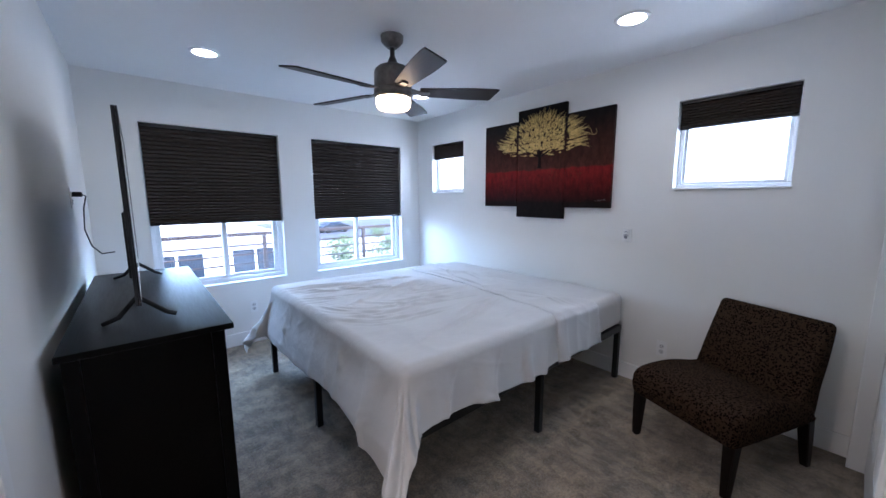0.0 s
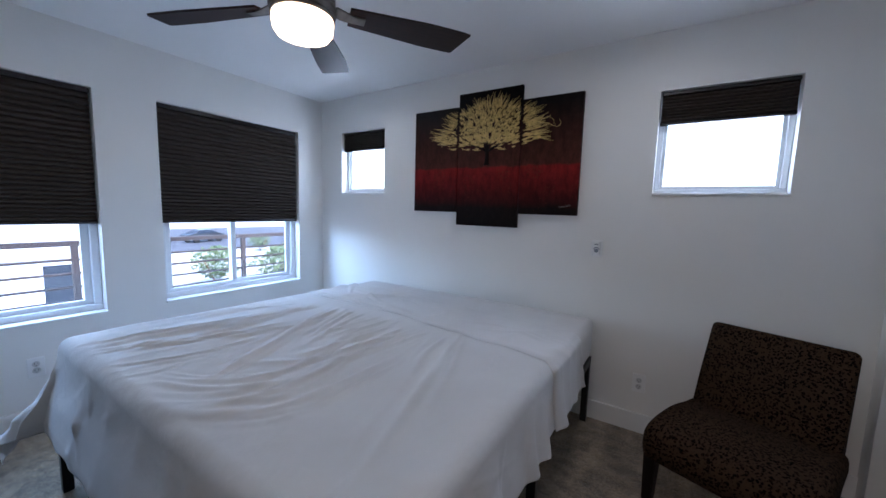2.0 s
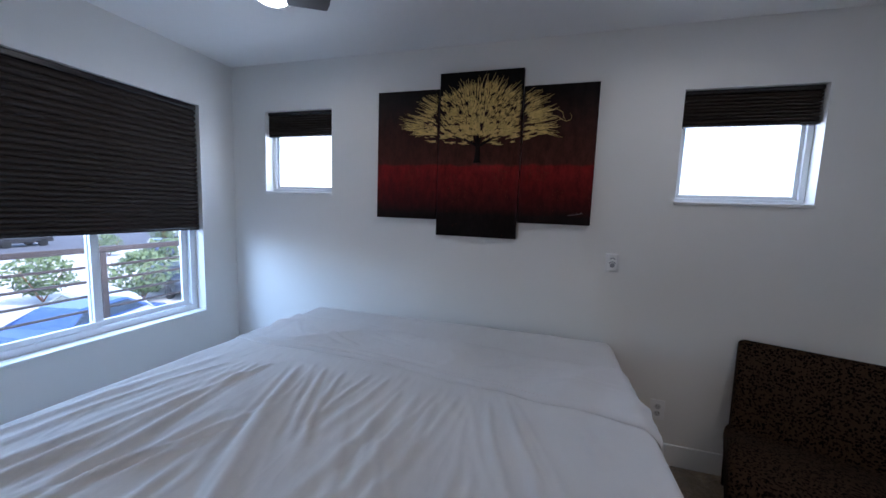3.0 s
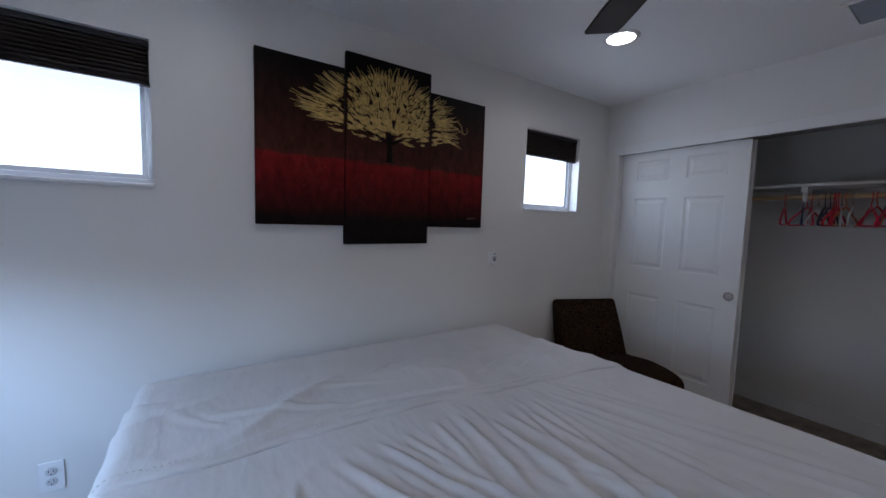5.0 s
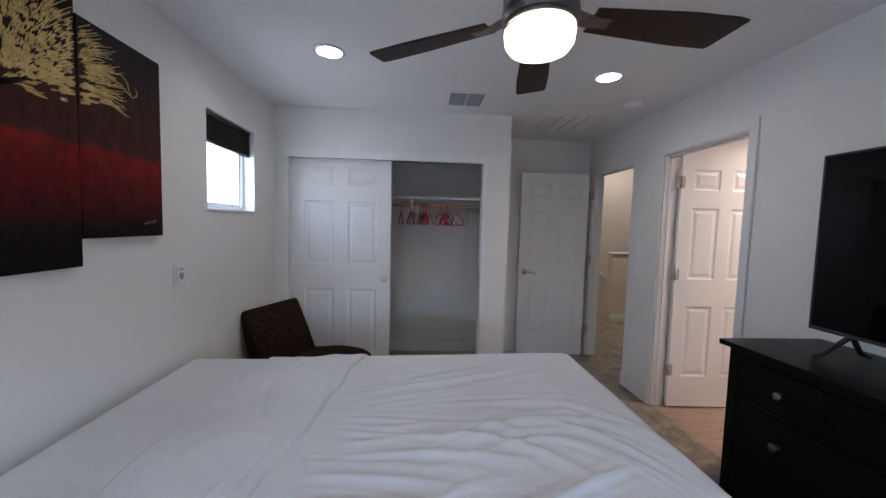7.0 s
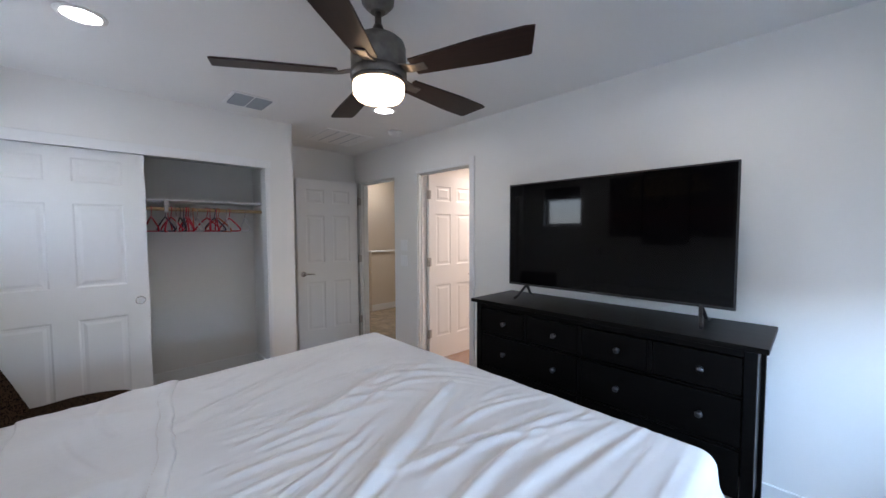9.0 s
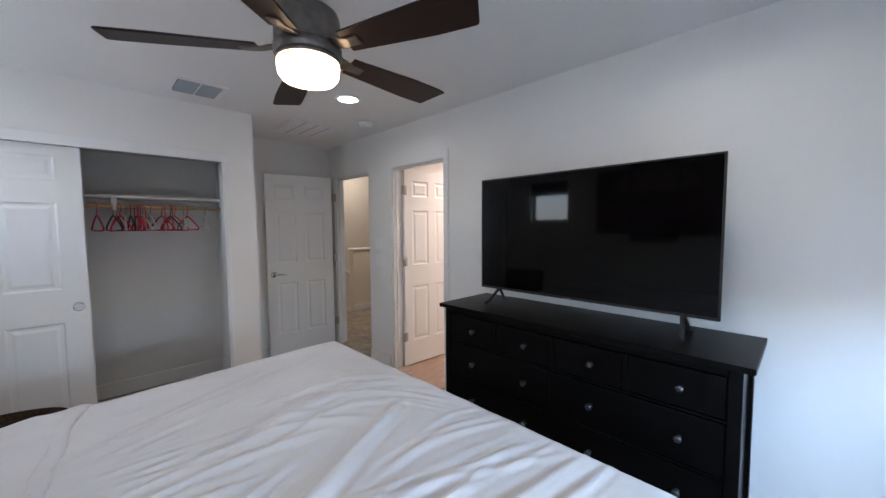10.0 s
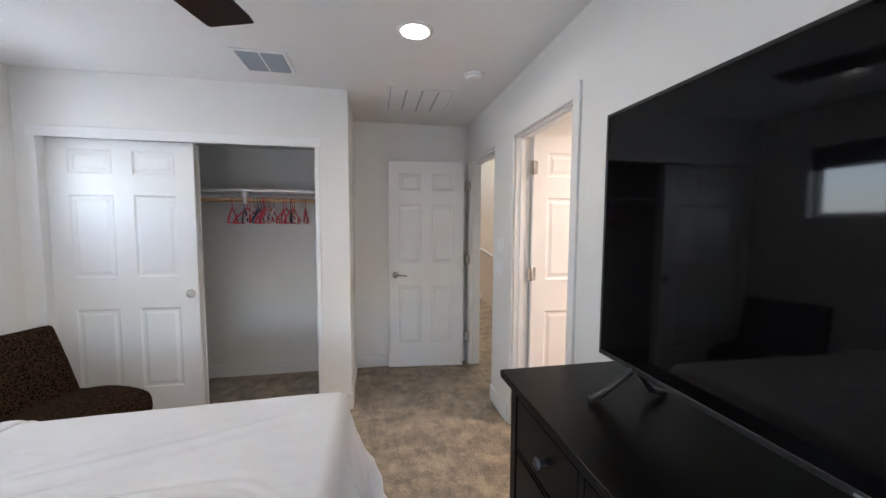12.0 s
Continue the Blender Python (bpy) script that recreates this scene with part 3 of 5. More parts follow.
# closet trim
bm = bmesh.new()
rbar(bm, CLO[0] - 0.03, CLOSET, 1.975, CLO[1] + 0.04, CLOSET + 0.016, 2.045, r=0.003)
part("closet_header", bm, TRIM, None, "white header board over the sliding doors", "structure")
bm = bmesh.new()
rbar(bm, CLO[0] - 0.022, CLOSET, 0, CLO[0] + 0.004, CLOSET + 0.010, 1.975, r=0.002)
rbar(bm, CLO[0], CLOSET - 0.112, 0, CLO[0] + 0.014, CLOSET, 1.99, r=0.002)
part("closet_jamb", bm, TRIM, None, "white closet side jamb", "structure")
bm = bmesh.new()
rbar(bm, CLO[1] - 0.002, CLOSET - 0.112, 0, CLO[1] + 0.03, CLOSET + 0.008, 1.975, r=0.002)
part("closet_jamb", bm, TRIM, None, "white closet side jamb", "structure")
bm = bmesh.new()
rbar(bm, CLO[0] + 0.014, 0.86, 1.982, CLO[1] - 0.002, 0.965, 2.0, r=0.002)
part("closet_track", bm, STEEL, None, "metal sliding door track", "structure")

# ---- closet fittings ----
t = thing("closet_shelf", "white painted closet shelf on a cleat", "shelf", pose(0, 0, 0))
box_part("shelf_board", (CORNER + 0.112, BACK + 0.002, 1.690, EAST - 0.002, 0.54, 1.708), TRIM, t, r=0.002)
box_part("cleat", (CORNER + 0.112, BACK + 0.002, 1.62, EAST - 0.002, BACK + 0.02, 1.689), TRIM, t, r=0.002)
bm = bmesh.new()
rbar(bm, 2.94, 0.42, 1.648, 2.975, 0.52, 1.689, r=0.003)
rbar(bm, 2.945, 0.44, 1.59, 2.970, 0.50, 1.648, r=0.006)
part("rod_bracket", bm, PLASTIC, t, "white rod support")
bm = bmesh.new()
lathe(bm, [(0.016, CORNER + 0.112), (0.016, EAST - 0.002)], 0.47, 1.622, 16, "x")
tagged(part("closet_rod", bm, DOWEL, None, "pale wooden closet rod"), category="closet rod")

HANG = {
    "red": shader("red_plastic", (0.62, 0.012, 0.045), 0.35),
    "navy": shader("navy_plastic", (0.02, 0.025, 0.07), 0.35),
    "white": shader("hanger_white", (0.70, 0.70, 0.70), 0.35),
    "black": shader("hanger_black", (0.015, 0.015, 0.018), 0.35),
    "orange": shader("hanger_orange", (0.60, 0.13, 0.03), 0.35),
}


def hanger(x, color, turn, tilt):
    """A plastic hanger on the rod; its arms lie across the rod."""
    t = thing("clothes_hanger", f"{color} plastic clothes hanger hanging empty on the wooden rod", "hanger", pose(x, 0.47, 1.622, 0, tilt, 90 + turn), "hangers on the closet rod")
    bm = bmesh.new()
    pts = [(0.021 * math.cos(a), 0, 0.021 * math.sin(a)) for a in [radians(200 - 22 * k) for k in range(11)]]
    tube(bm, pts + [(0.010, 0, -0.030), (0.0, 0, -0.048), (0, 0, -0.070)], 0.0028, 8)
    part("hook", bm, CHROME if color == "white" else HANG[color], t, "wire hook")
    bm = bmesh.new()
    tube(bm, [(0, 0, -0.068), (0.05, 0, -0.088), (0.14, 0, -0.135), (0.185, 0, -0.165), (0.192, 0, -0.178), (0.182, 0, -0.188), (0.10, 0, -0.190), (-0.10, 0, -0.190), (-0.182, 0, -0.188), (-0.192, 0, -0.178), (-0.185, 0, -0.165), (-0.14, 0, -0.135), (-0.05, 0, -0.088)], 0.0062, 8, True)
    part("hanger_body", bm, HANG[color], t)


for x, color, turn, tilt in ((3.06, "red", 9, 0), (2.965, "navy", 12, 0), (2.945, "red", -14, 2), (2.925, "red", 16, 0), (2.89, "white", -5, 0), (2.86, "black", 3, 0), (2.835, "navy", -4, 0), (2.82, "red", 7, 0), (2.81, "red", -6, 1), (2.80, "red", 3, 0), (2.785, "white", 10, 0), (2.765, "orange", -9, 0), (2.735, "white", 4, 0), (2.66, "red", 18, 0), (2.635, "red", -12, 0), (2.60, "navy", 14, 0), (2.585, "red", -8, 0), (2.57, "orange", 20, 2), (2.505, "white", -6, 0), (2.48, "red", 14, 0), (2.345, "white", -3, 0)):
    hanger(x, color, turn, tilt)

# ---- landing beyond the door ----
bm = bmesh.new()
bar(bm, -1.75, -1.22, 0, -0.10, -1.10, 1.05)
part("half_wall", bm, BEIGE, None, "beige half wall guarding the stairs", "structure")
bm = bmesh.new()
rbar(bm, -1.77, -1.24, 1.05, -0.08, -1.08, 1.075, r=0.004)
part("half_wall_cap", bm, TRIM, None, "white cap on the half wall", "structure")
bm = bmesh.new()
rbar(bm, -1.75, -1.10, 0, -0.10, -1.087, 0.11, r=0.003)
part("baseboard", bm, TRIM, None, "white painted baseboard", "structure")
rail = thing("handrail", "white sloping stair handrail on wall brackets", "handrail", pose(0, 0, 0))
bm = bmesh.new()
tube(bm, [(0.75, HALLS + 0.07, 1.05), (-0.1, HALLS + 0.07, 0.95), (-2.2, HALLS + 0.07, -0.35)], 0.022, 12)
part("rail", bm, TRIM, rail)
for k in range(3):
    bm = bmesh.new()
    x = 0.3 - 0.9 * k
    z = 0.97 - (0 if k == 0 else (-0.1 - x) * 0.62)
    tube(bm, [(x, HALLS + 0.002, z - 0.06), (x, HALLS + 0.05, z - 0.06), (x, HALLS + 0.07, z - 0.02)], 0.007, 8)
    part("bracket", bm, STEEL, rail)

# ---- ceiling fittings ----
for cx, cy in CANS:
    t = thing("recessed_light", "round white recessed ceiling light, switched on", "ceiling light", pose(cx, cy, CEIL), "recessed ceiling lights")
    bm = bmesh.new()
    lathe(bm, [(0.070, -0.006), (0.090, -0.004), (0.092, 0.0), (0.070, 0.001)], n=36, cap=False)
    part("trim_ring", bm, PLASTIC, t)
    bm = bmesh.new()
    lathe(bm, [(0.071, 0.0), (0.071, -0.003), (0.060, -0.0065), (0.03, -0.009), (0.002, -0.0095)], n=36)
    part("lens", bm, LENS, t, "glowing white lens")
t = thing("smoke_detector", "round white smoke detector on the ceiling", "smoke detector", pose(1.252, 1.46, CEIL))
bm = bmesh.new()
lathe(bm, [(0.066, 0.0), (0.066, -0.012), (0.062, -0.014)], n=32)
part("mount_plate", bm, PLASTIC, t)
bm = bmesh.new()
lathe(bm, [(0.058, -0.014), (0.060, -0.018), (0.058, -0.032), (0.045, -0.040), (0.012, -0.042), (0.002, -0.042)], n=32)
part("detector_cover", bm, PLASTIC, t)
LOUVRE = shader("vent_louvre", (0.36, 0.39, 0.43), 0.4)
# near-black colour that stands in for the shade inside a duct
DUCT_SHADE = shader("duct_shade", (0.03, 0.03, 0.03), 0.9)


def vent(name, label, x0, y0, x1, y1, fields, slats, rim, along, tilt):
    """A ceiling grille: a frame, fields across x and slats in each field."""
    t = thing(name, label, "ceiling vent", pose((x0 + x1) / 2, (y0 + y1) / 2, CEIL))
    w, h = (x1 - x0) / 2, (y1 - y0) / 2
    bm = bmesh.new()
    for d in ((-w, -h, w, -h + rim), (-w, h - rim, w, h), (-w, -h + rim, -w + rim, h - rim), (w - rim, -h + rim, w, h - rim)):
        rbar(bm, d[0], d[1], -0.008, d[2], d[3], 0.0, r=0.002)
    step = 2 * (w - rim) / fields
    for k in range(1, fields):
        if along == "y":
            break
        rbar(bm, -w + rim + k * step - 0.005, -h + rim, -0.007, -w + rim + k * step + 0.005, h - rim, 0.0, r=0.001, seg=1)
    part("vent_frame", bm, PLASTIC, t)
    # flat sheet, no duct behind: the gaps' shade is in its colour, grey on the return
    bm = bmesh.new()
    bar(bm, -w + rim, -h + rim, -0.001, w - rim, h - rim, -0.0004)
    part("backing", bm, DUCT_SHADE if along == "x" else LOUVRE, t)
    bm = bmesh.new()
    x0, x1, y0, y1 = -w + rim, -w + rim + step - 0.006, -h + rim, h - rim
    first = None
    for k in range(fields):
        gap = 0.0 if along == "x" else 0.012
        for i in range(slats):
            if along == "x":
                p = (2 * (h - rim)) / slats
                place = pose(-w + rim + (k + 0.5) * step, -h + rim + (i + 0.5) * p, -0.006, tilt)
                dims = (-step / 2 + 0.005, -p * 0.46, -0.0005, step / 2 - 0.005, p * 0.46, 0.0005)
            else:
                p = (step - gap) / slats
                place = pose(-w + rim + k * step + gap / 2 + (i + 0.5) * p, 0, -0.006, 0, tilt)
                dims = (-p * 0.49, -h + rim + 0.002, -0.0005, p * 0.49, h - rim - 0.002, 0.0005)
            if not first:
                bm.free()
                bm = bmesh.new()
                bar(bm, *dims)
                first = part("slat", bm, LOUVRE if along == "x" else PLASTIC, t, m=place)
            else:
                share(first, t, place)


vent("supply_vent", "white metal supply vent with two fields of grey louvres", 2.385, 1.235, 2.685, 1.535, 2, 12, 0.022, "x", 34)
vent("return_vent", "large white return air grille with four panels", 1.28, 0.60, 1.80, 1.14, 4, 9, 0.024, "y", 3)

# ceiling fan
FX, FY = 2.52, 3.06
fan = thing("ceiling_fan", "five-blade ceiling fan, walnut blades, pewter motor, lit glass drum", "ceiling fan", pose(FX, FY, 0.022))
bm = bmesh.new()
lathe(bm, [(0.068, CEIL), (0.070, CEIL - 0.012), (0.066, CEIL - 0.055), (0.045, CEIL - 0.078), (0.030, CEIL - 0.085), (0.030, CEIL - 0.090)], n=40)
part("canopy", bm, PEWTER, fan)
bm = bmesh.new()
lathe(bm, [(0.014, CEIL - 0.085), (0.014, 2.235)], n=16)
part("downrod", bm, PEWTER, fan)
bm = bmesh.new()
lathe(bm, [(0.016, 2.262), (0.022, 2.248), (0.030, 2.228), (0.052, 2.212), (0.088, 2.200), (0.107, 2.184), (0.114, 2.162), (0.114, 2.078), (0.110, 2.074), (0.110, 2.070), (0.117, 2.066), (0.117, 2.040), (0.100, 2.032), (0.100, 2.028)], n=48)
part("motor_housing", bm, PEWTER, fan)
bm = bmesh.new()
lathe(bm, [(0.108, 2.036), (0.112, 2.030), (0.112, 2.020), (0.106, 2.018)], n=48)
part("light_collar", bm, PEWTER, fan)
bm = bmesh.new()
lathe(bm, [(0.106, 2.020), (0.108, 2.003), (0.104, 1.973), (0.092, 1.956), (0.06, 1.949), (0.002, 1.947)], n=48)
part("glass_shade", bm, GLOBE, fan, "glowing opal glass drum")
bm = bmesh.new()
tube(bm, [(0.111 * math.cos(a), 0.111 * math.sin(a), 2.008) for a in [radians(5 + 4 * k) for k in range(9)]], 0.0025, 6)
part("glass_clip", bm, PEWTER, fan, "thin dark retaining clip")
bm = bmesh.new()
n = 14
sect = []
for i in range(n + 1):
    u = i / n
    x = 0.165 + 0.495 * u
    w0 = 0.048 + 0.022 * min(1, u * 1.6)
    lead, trail = w0, -w0
    if i == n:
        lead, trail = w0 - 0.006, -w0 + 0.006
    xl, xt = x, x
    if u > 0.9:
        xl = x - 0.035 * (u - 0.9) / 0.1
    row = []
    for s, (xx, yy) in ((0.004, (xl, lead)), (0.004, (xt, trail)), (-0.004, (xt, trail)), (-0.004, (xl, lead))):
        row.append(bm.verts.new((xx, yy, s)))
    sect.append(row)
for a, b in zip(sect, sect[1:]):
    for q in range(4):
        bm.faces.new([a[q], a[(q + 1) % 4], b[(q + 1) % 4], b[q]])
bm.faces.new(sect[0])
bm.faces.new(sect[-1][::-1])
bmesh.ops.bevel(bm, geom=bm.edges[:], offset=0.0015, segments=1, affect="EDGES")
tiltm = pose(0, 0, 0, -12)
BLADE_Z = 2.060
blade = part("blade", bm, BLADE, fan, m=pose(0, 0, BLADE_Z, 0, 0, -33) @ tiltm)
bm = bmesh.new()
path = [(0.095, 2.0), (0.12, 6.0), (0.15, -2.0), (0.185, -7.0), (0.225, -7.0)]
rows = []
for x, dz in path:
    w = 0.030 - 0.05 * (x - 0.095) if x < 0.16 else 0.020
    if x < 0.1:
        w = 0.026
    rows.append([bm.verts.new((x, y, z / 1000)) for y, z in ((-w, dz - 4), (w, dz - 4), (w, dz + 2), (-w, dz + 2))])
for a, b in zip(rows, rows[1:]):
    for q in range(4):
        bm.faces.new([a[q], a[(q + 1) % 4], b[(q + 1) % 4], b[q]])
bm.faces.new(rows[0])
bm.faces.new(rows[-1][::-1])
bmesh.ops.bevel(bm, geom=bm.edges[:], offset=0.002, segments=1, affect="EDGES")
iron = part("blade_bracket", bm, PEWTER, fan, m=pose(0, 0, BLADE_Z, 0, 0, -33) @ tiltm)
for j in range(1, 5):
    for o in (blade, iron):
        share(o, fan, pose(0, 0, BLADE_Z, 0, 0, -33 + 72 * j) @ tiltm)

# ---- bed ----
BX0, BX1, BY0, BY1, TOP = 2.01, 4.06, 2.24, 4.17, 0.698
frame_thing = thing("platform_bed", "black metal platform bed base with square legs", "bed", pose(0, 0, 0))
bm = bmesh.new()
rbar(bm, 1.985, 2.245, 0.385, 4.075, 2.280, 0.435)
rbar(bm, 1.985, 4.130, 0.385, 4.075, 4.165, 0.435)
rbar(bm, 1.985, 2.280, 0.385, 2.020, 4.130, 0.435)
rbar(bm, 4.040, 2.280, 0.385, 4.075, 4.130, 0.435)
rbar(bm, 2.020, 3.188, 0.385, 4.040, 3.222, 0.430)
part("frame_rail", bm, FRAMEM, frame_thing)
first = None
for i in range(9):
    x = 2.22 + 0.21 * i
    if not first:
        bm = bmesh.new()
        rbar(bm, -0.012, -0.925, -0.012, 0.012, 0.925, 0.0, r=0.002, seg=1)
        first = part("slat", bm, FRAMEM, frame_thing, m=pose(x, 3.205, 0.438))
    else:
        share(first, frame_thing, pose(x, 3.205, 0.438))
first = None
for x, y in ((2.005, 2.265), (2.005, 3.205), (2.005, 4.148), (3.01, 2.265), (3.01, 3.205), (3.01, 4.148), (4.05, 2.265), (4.05, 3.205), (4.05, 4.148)):
    if not first:
        bm = bmesh.new()
        rbar(bm, -0.019, -0.019, 0.0, 0.019, 0.019, 0.385, r=0.003)
        first = part("leg", bm, FRAMEM, frame_thing, m=pose(x, y, 0))
    else:
        share(first, frame_thing, pose(x, y, 0))

mattress = thing("mattress", "king mattress in a plain white fitted sheet", "mattress", pose(0, 0, 0))
bm = bmesh.new()
nx, ny = 90, 84
R = 0.055


def ridge(x, y, seed):
    """A sharp-crested fold pattern between 0 and 1."""
    q = noise.noise(Vector((x, y, seed)))
    return max(0.0, 1 - abs(q) * 3.2) ** 2


def crease(x, y, seed):
    """A narrow, sharp-crested fold pattern between 0 and 1."""
    q = noise.noise(Vector((x, y, seed)))
    return max(0.0, 1 - abs(q) * 5.5) ** 1.4


def superbox(bm, x0, x1, y0, y1, z0, z1, rr, nx, ny, bumpf):
    """A soft box: a grid folded over a rounded body."""
    def spread(lo, hi, n):
        return [lo + (hi - lo) * i / n for i in range(n + 1)]
    def skin(u, v, w):
        c = Vector((min(max(u, x0 + rr), x1 - rr), min(max(v, y0 + rr), y1 - rr), min(max(w, z0 + rr), z1 - rr)))
        p = Vector((u, v, w))
        d = p - c
        return c + d.normalized() * rr if d.length > 1e-9 else p
    t = bmesh.new()
    bmesh.ops.create_cube(t, size=1.0)
    bmesh.ops.subdivide_edges(t, edges=[e for e in t.edges if abs(e.verts[0].co.x - e.verts[1].co.x) > 0.5], cuts=nx, use_grid_fill=True)
    bmesh.ops.subdivide_edges(t, edges=[e for e in t.edges if abs(e.verts[0].co.y - e.verts[1].co.y) > 0.5], cuts=ny, use_grid_fill=True)
    bmesh.ops.subdivide_edges(t, edges=[e for e in t.edges if abs(e.verts[0].co.z - e.verts[1].co.z) > 0.5], cuts=9, use_grid_fill=True)
    for q in t.verts:
        s = skin(x0 + (q.co.x + 0.5) * (x1 - x0), y0 + (q.co.y + 0.5) * (y1 - y0), z0 + (q.co.z + 0.5) * (z1 - z0))
        q.co = s + Vector((0, 0, bumpf(s.x, s.y) if s.z > z1 - rr else 0))
    for f in t.faces:
        f.smooth = True
    join(bm, t)


superbox(bm, BX0, BX1, BY0, BY1, 0.44, TOP, 0.05, 60, 56, lambda x, y: 0.004 * ridge(x * 1.5, y * 5, 3.0))
smooth(part("mattress_body", bm, SHEET, mattress, "white fitted sheet pulled over the mattress"))


FOLDS = [
    (0.017, 0.022, [(3.16, 3.62), (2.73, 3.46), (2.45, 3.35)]), (0.016, 0.018, [(3.13, 3.74), (2.78, 3.80), (2.35, 3.84)]),
    (0.013, 0.016, [(3.12, 3.90), (2.72, 4.00), (2.25, 4.04)]), (0.015, 0.018, [(3.13, 3.80), (2.61, 3.72), (2.15, 3.70)]),
    (0.014, 0.014, [(3.18, 3.50), (2.91, 3.40), (2.70, 3.30)]), (0.010, 0.014, [(3.18, 3.41), (2.91, 3.34), (2.60, 3.22)]),
    (0.014, 0.018, [(3.11, 3.12), (2.80, 3.12), (2.50, 3.17)]), (0.010, 0.014, [(3.13, 2.99), (2.90, 3.02), (2.60, 3.08)]),
    (0.012, 0.016, [(3.15, 2.79), (2.90, 2.74), (2.66, 2.66)]), (0.010, 0.014, [(3.07, 2.71), (2.90, 2.65), (2.75, 2.58)]),
    (0.008, 0.014, [(3.08, 2.48), (2.99, 2.46), (2.88, 2.43)]), (0.026, 0.030, [(2.22, 3.21), (2.63, 3.39), (2.98, 3.55)]),
    (0.016, 0.024, [(2.10, 3.74), (2.52, 3.63), (2.80, 3.61)]), (0.018, 0.024, [(2.00, 3.90), (2.37, 3.84), (2.66, 3.79)]),
    (0.017, 0.028, [(2.85, 3.08), (2.46, 2.94), (2.12, 3.03), (2.00, 3.36)]), (0.010, 0.018, [(2.00, 3.97), (2.20, 3.95), (2.45, 3.93)]),
    (0.014, 0.026, [(2.80, 2.82), (2.30, 2.83), (2.09, 3.02), (2.02, 3.26)]), (0.010, 0.022, [(3.22, 2.72), (2.80, 2.56), (2.40, 2.42)]),
    (0.012, 0.024, [(3.12, 3.05), (2.60, 3.05), (2.32, 3.30)]), (0.010, 0.014, [(3.20, 3.29), (3.00, 3.30), (2.76, 3.32)]),
    (0.010, 0.016, [(3.20, 3.20), (2.96, 3.22), (2.70, 3.27)]), (0.009, 0.014, [(3.15, 2.90), (2.90, 2.93), (2.65, 2.98)]),
    (0.012, 0.018, [(2.04, 4.10), (2.60, 4.09), (3.25, 3.98)]), (0.012, 0.018, [(2.05, 3.86), (2.60, 3.58), (3.04, 3.46)]),
    (0.014, 0.022, [(2.10, 3.34), (2.22, 3.10), (2.48, 2.97), (3.05, 3.22)]), (0.009, 0.022, [(2.15, 2.42), (2.70, 2.60), (3.28, 2.80)]),
    (0.008, 0.020, [(2.02, 3.20), (2.25, 2.94), (2.51, 2.74)]), (0.012, 0.018, [(2.02, 3.62), (2.30, 3.50), (2.62, 3.50)]),
    (0.012, 0.016, [(2.02, 3.80), (2.25, 3.76), (2.50, 3.70)]), (0.009, 0.014, [(2.02, 3.48), (2.18, 3.42), (2.40, 3.44)]),
    (0.016, 0.018, [(3.34, 3.05), (3.42, 3.35), (3.41, 3.62), (3.33, 3.90)]), (0.010, 0.016, [(3.44, 3.48), (3.54, 3.72), (3.60, 3.95)]),
    (0.009, 0.016, [(3.50, 3.88), (3.62, 4.00), (3.72, 4.08)]), (0.009, 0.016, [(3.42, 2.92), (3.50, 2.70), (3.53, 2.48)]),
    (0.009, 0.014, [(3.36, 2.74), (3.42, 2.52), (3.40, 2.30)]), (0.008, 0.014, [(3.52, 3.25), (3.60, 3.42), (3.64, 3.66)]),
    (0.008, 0.012, [(3.72, 3.20), (3.69, 3.28), (3.66, 3.36)]), (0.006, 0.012, [(3.84, 3.62), (3.80, 3.72), (3.79, 3.80)]),
]


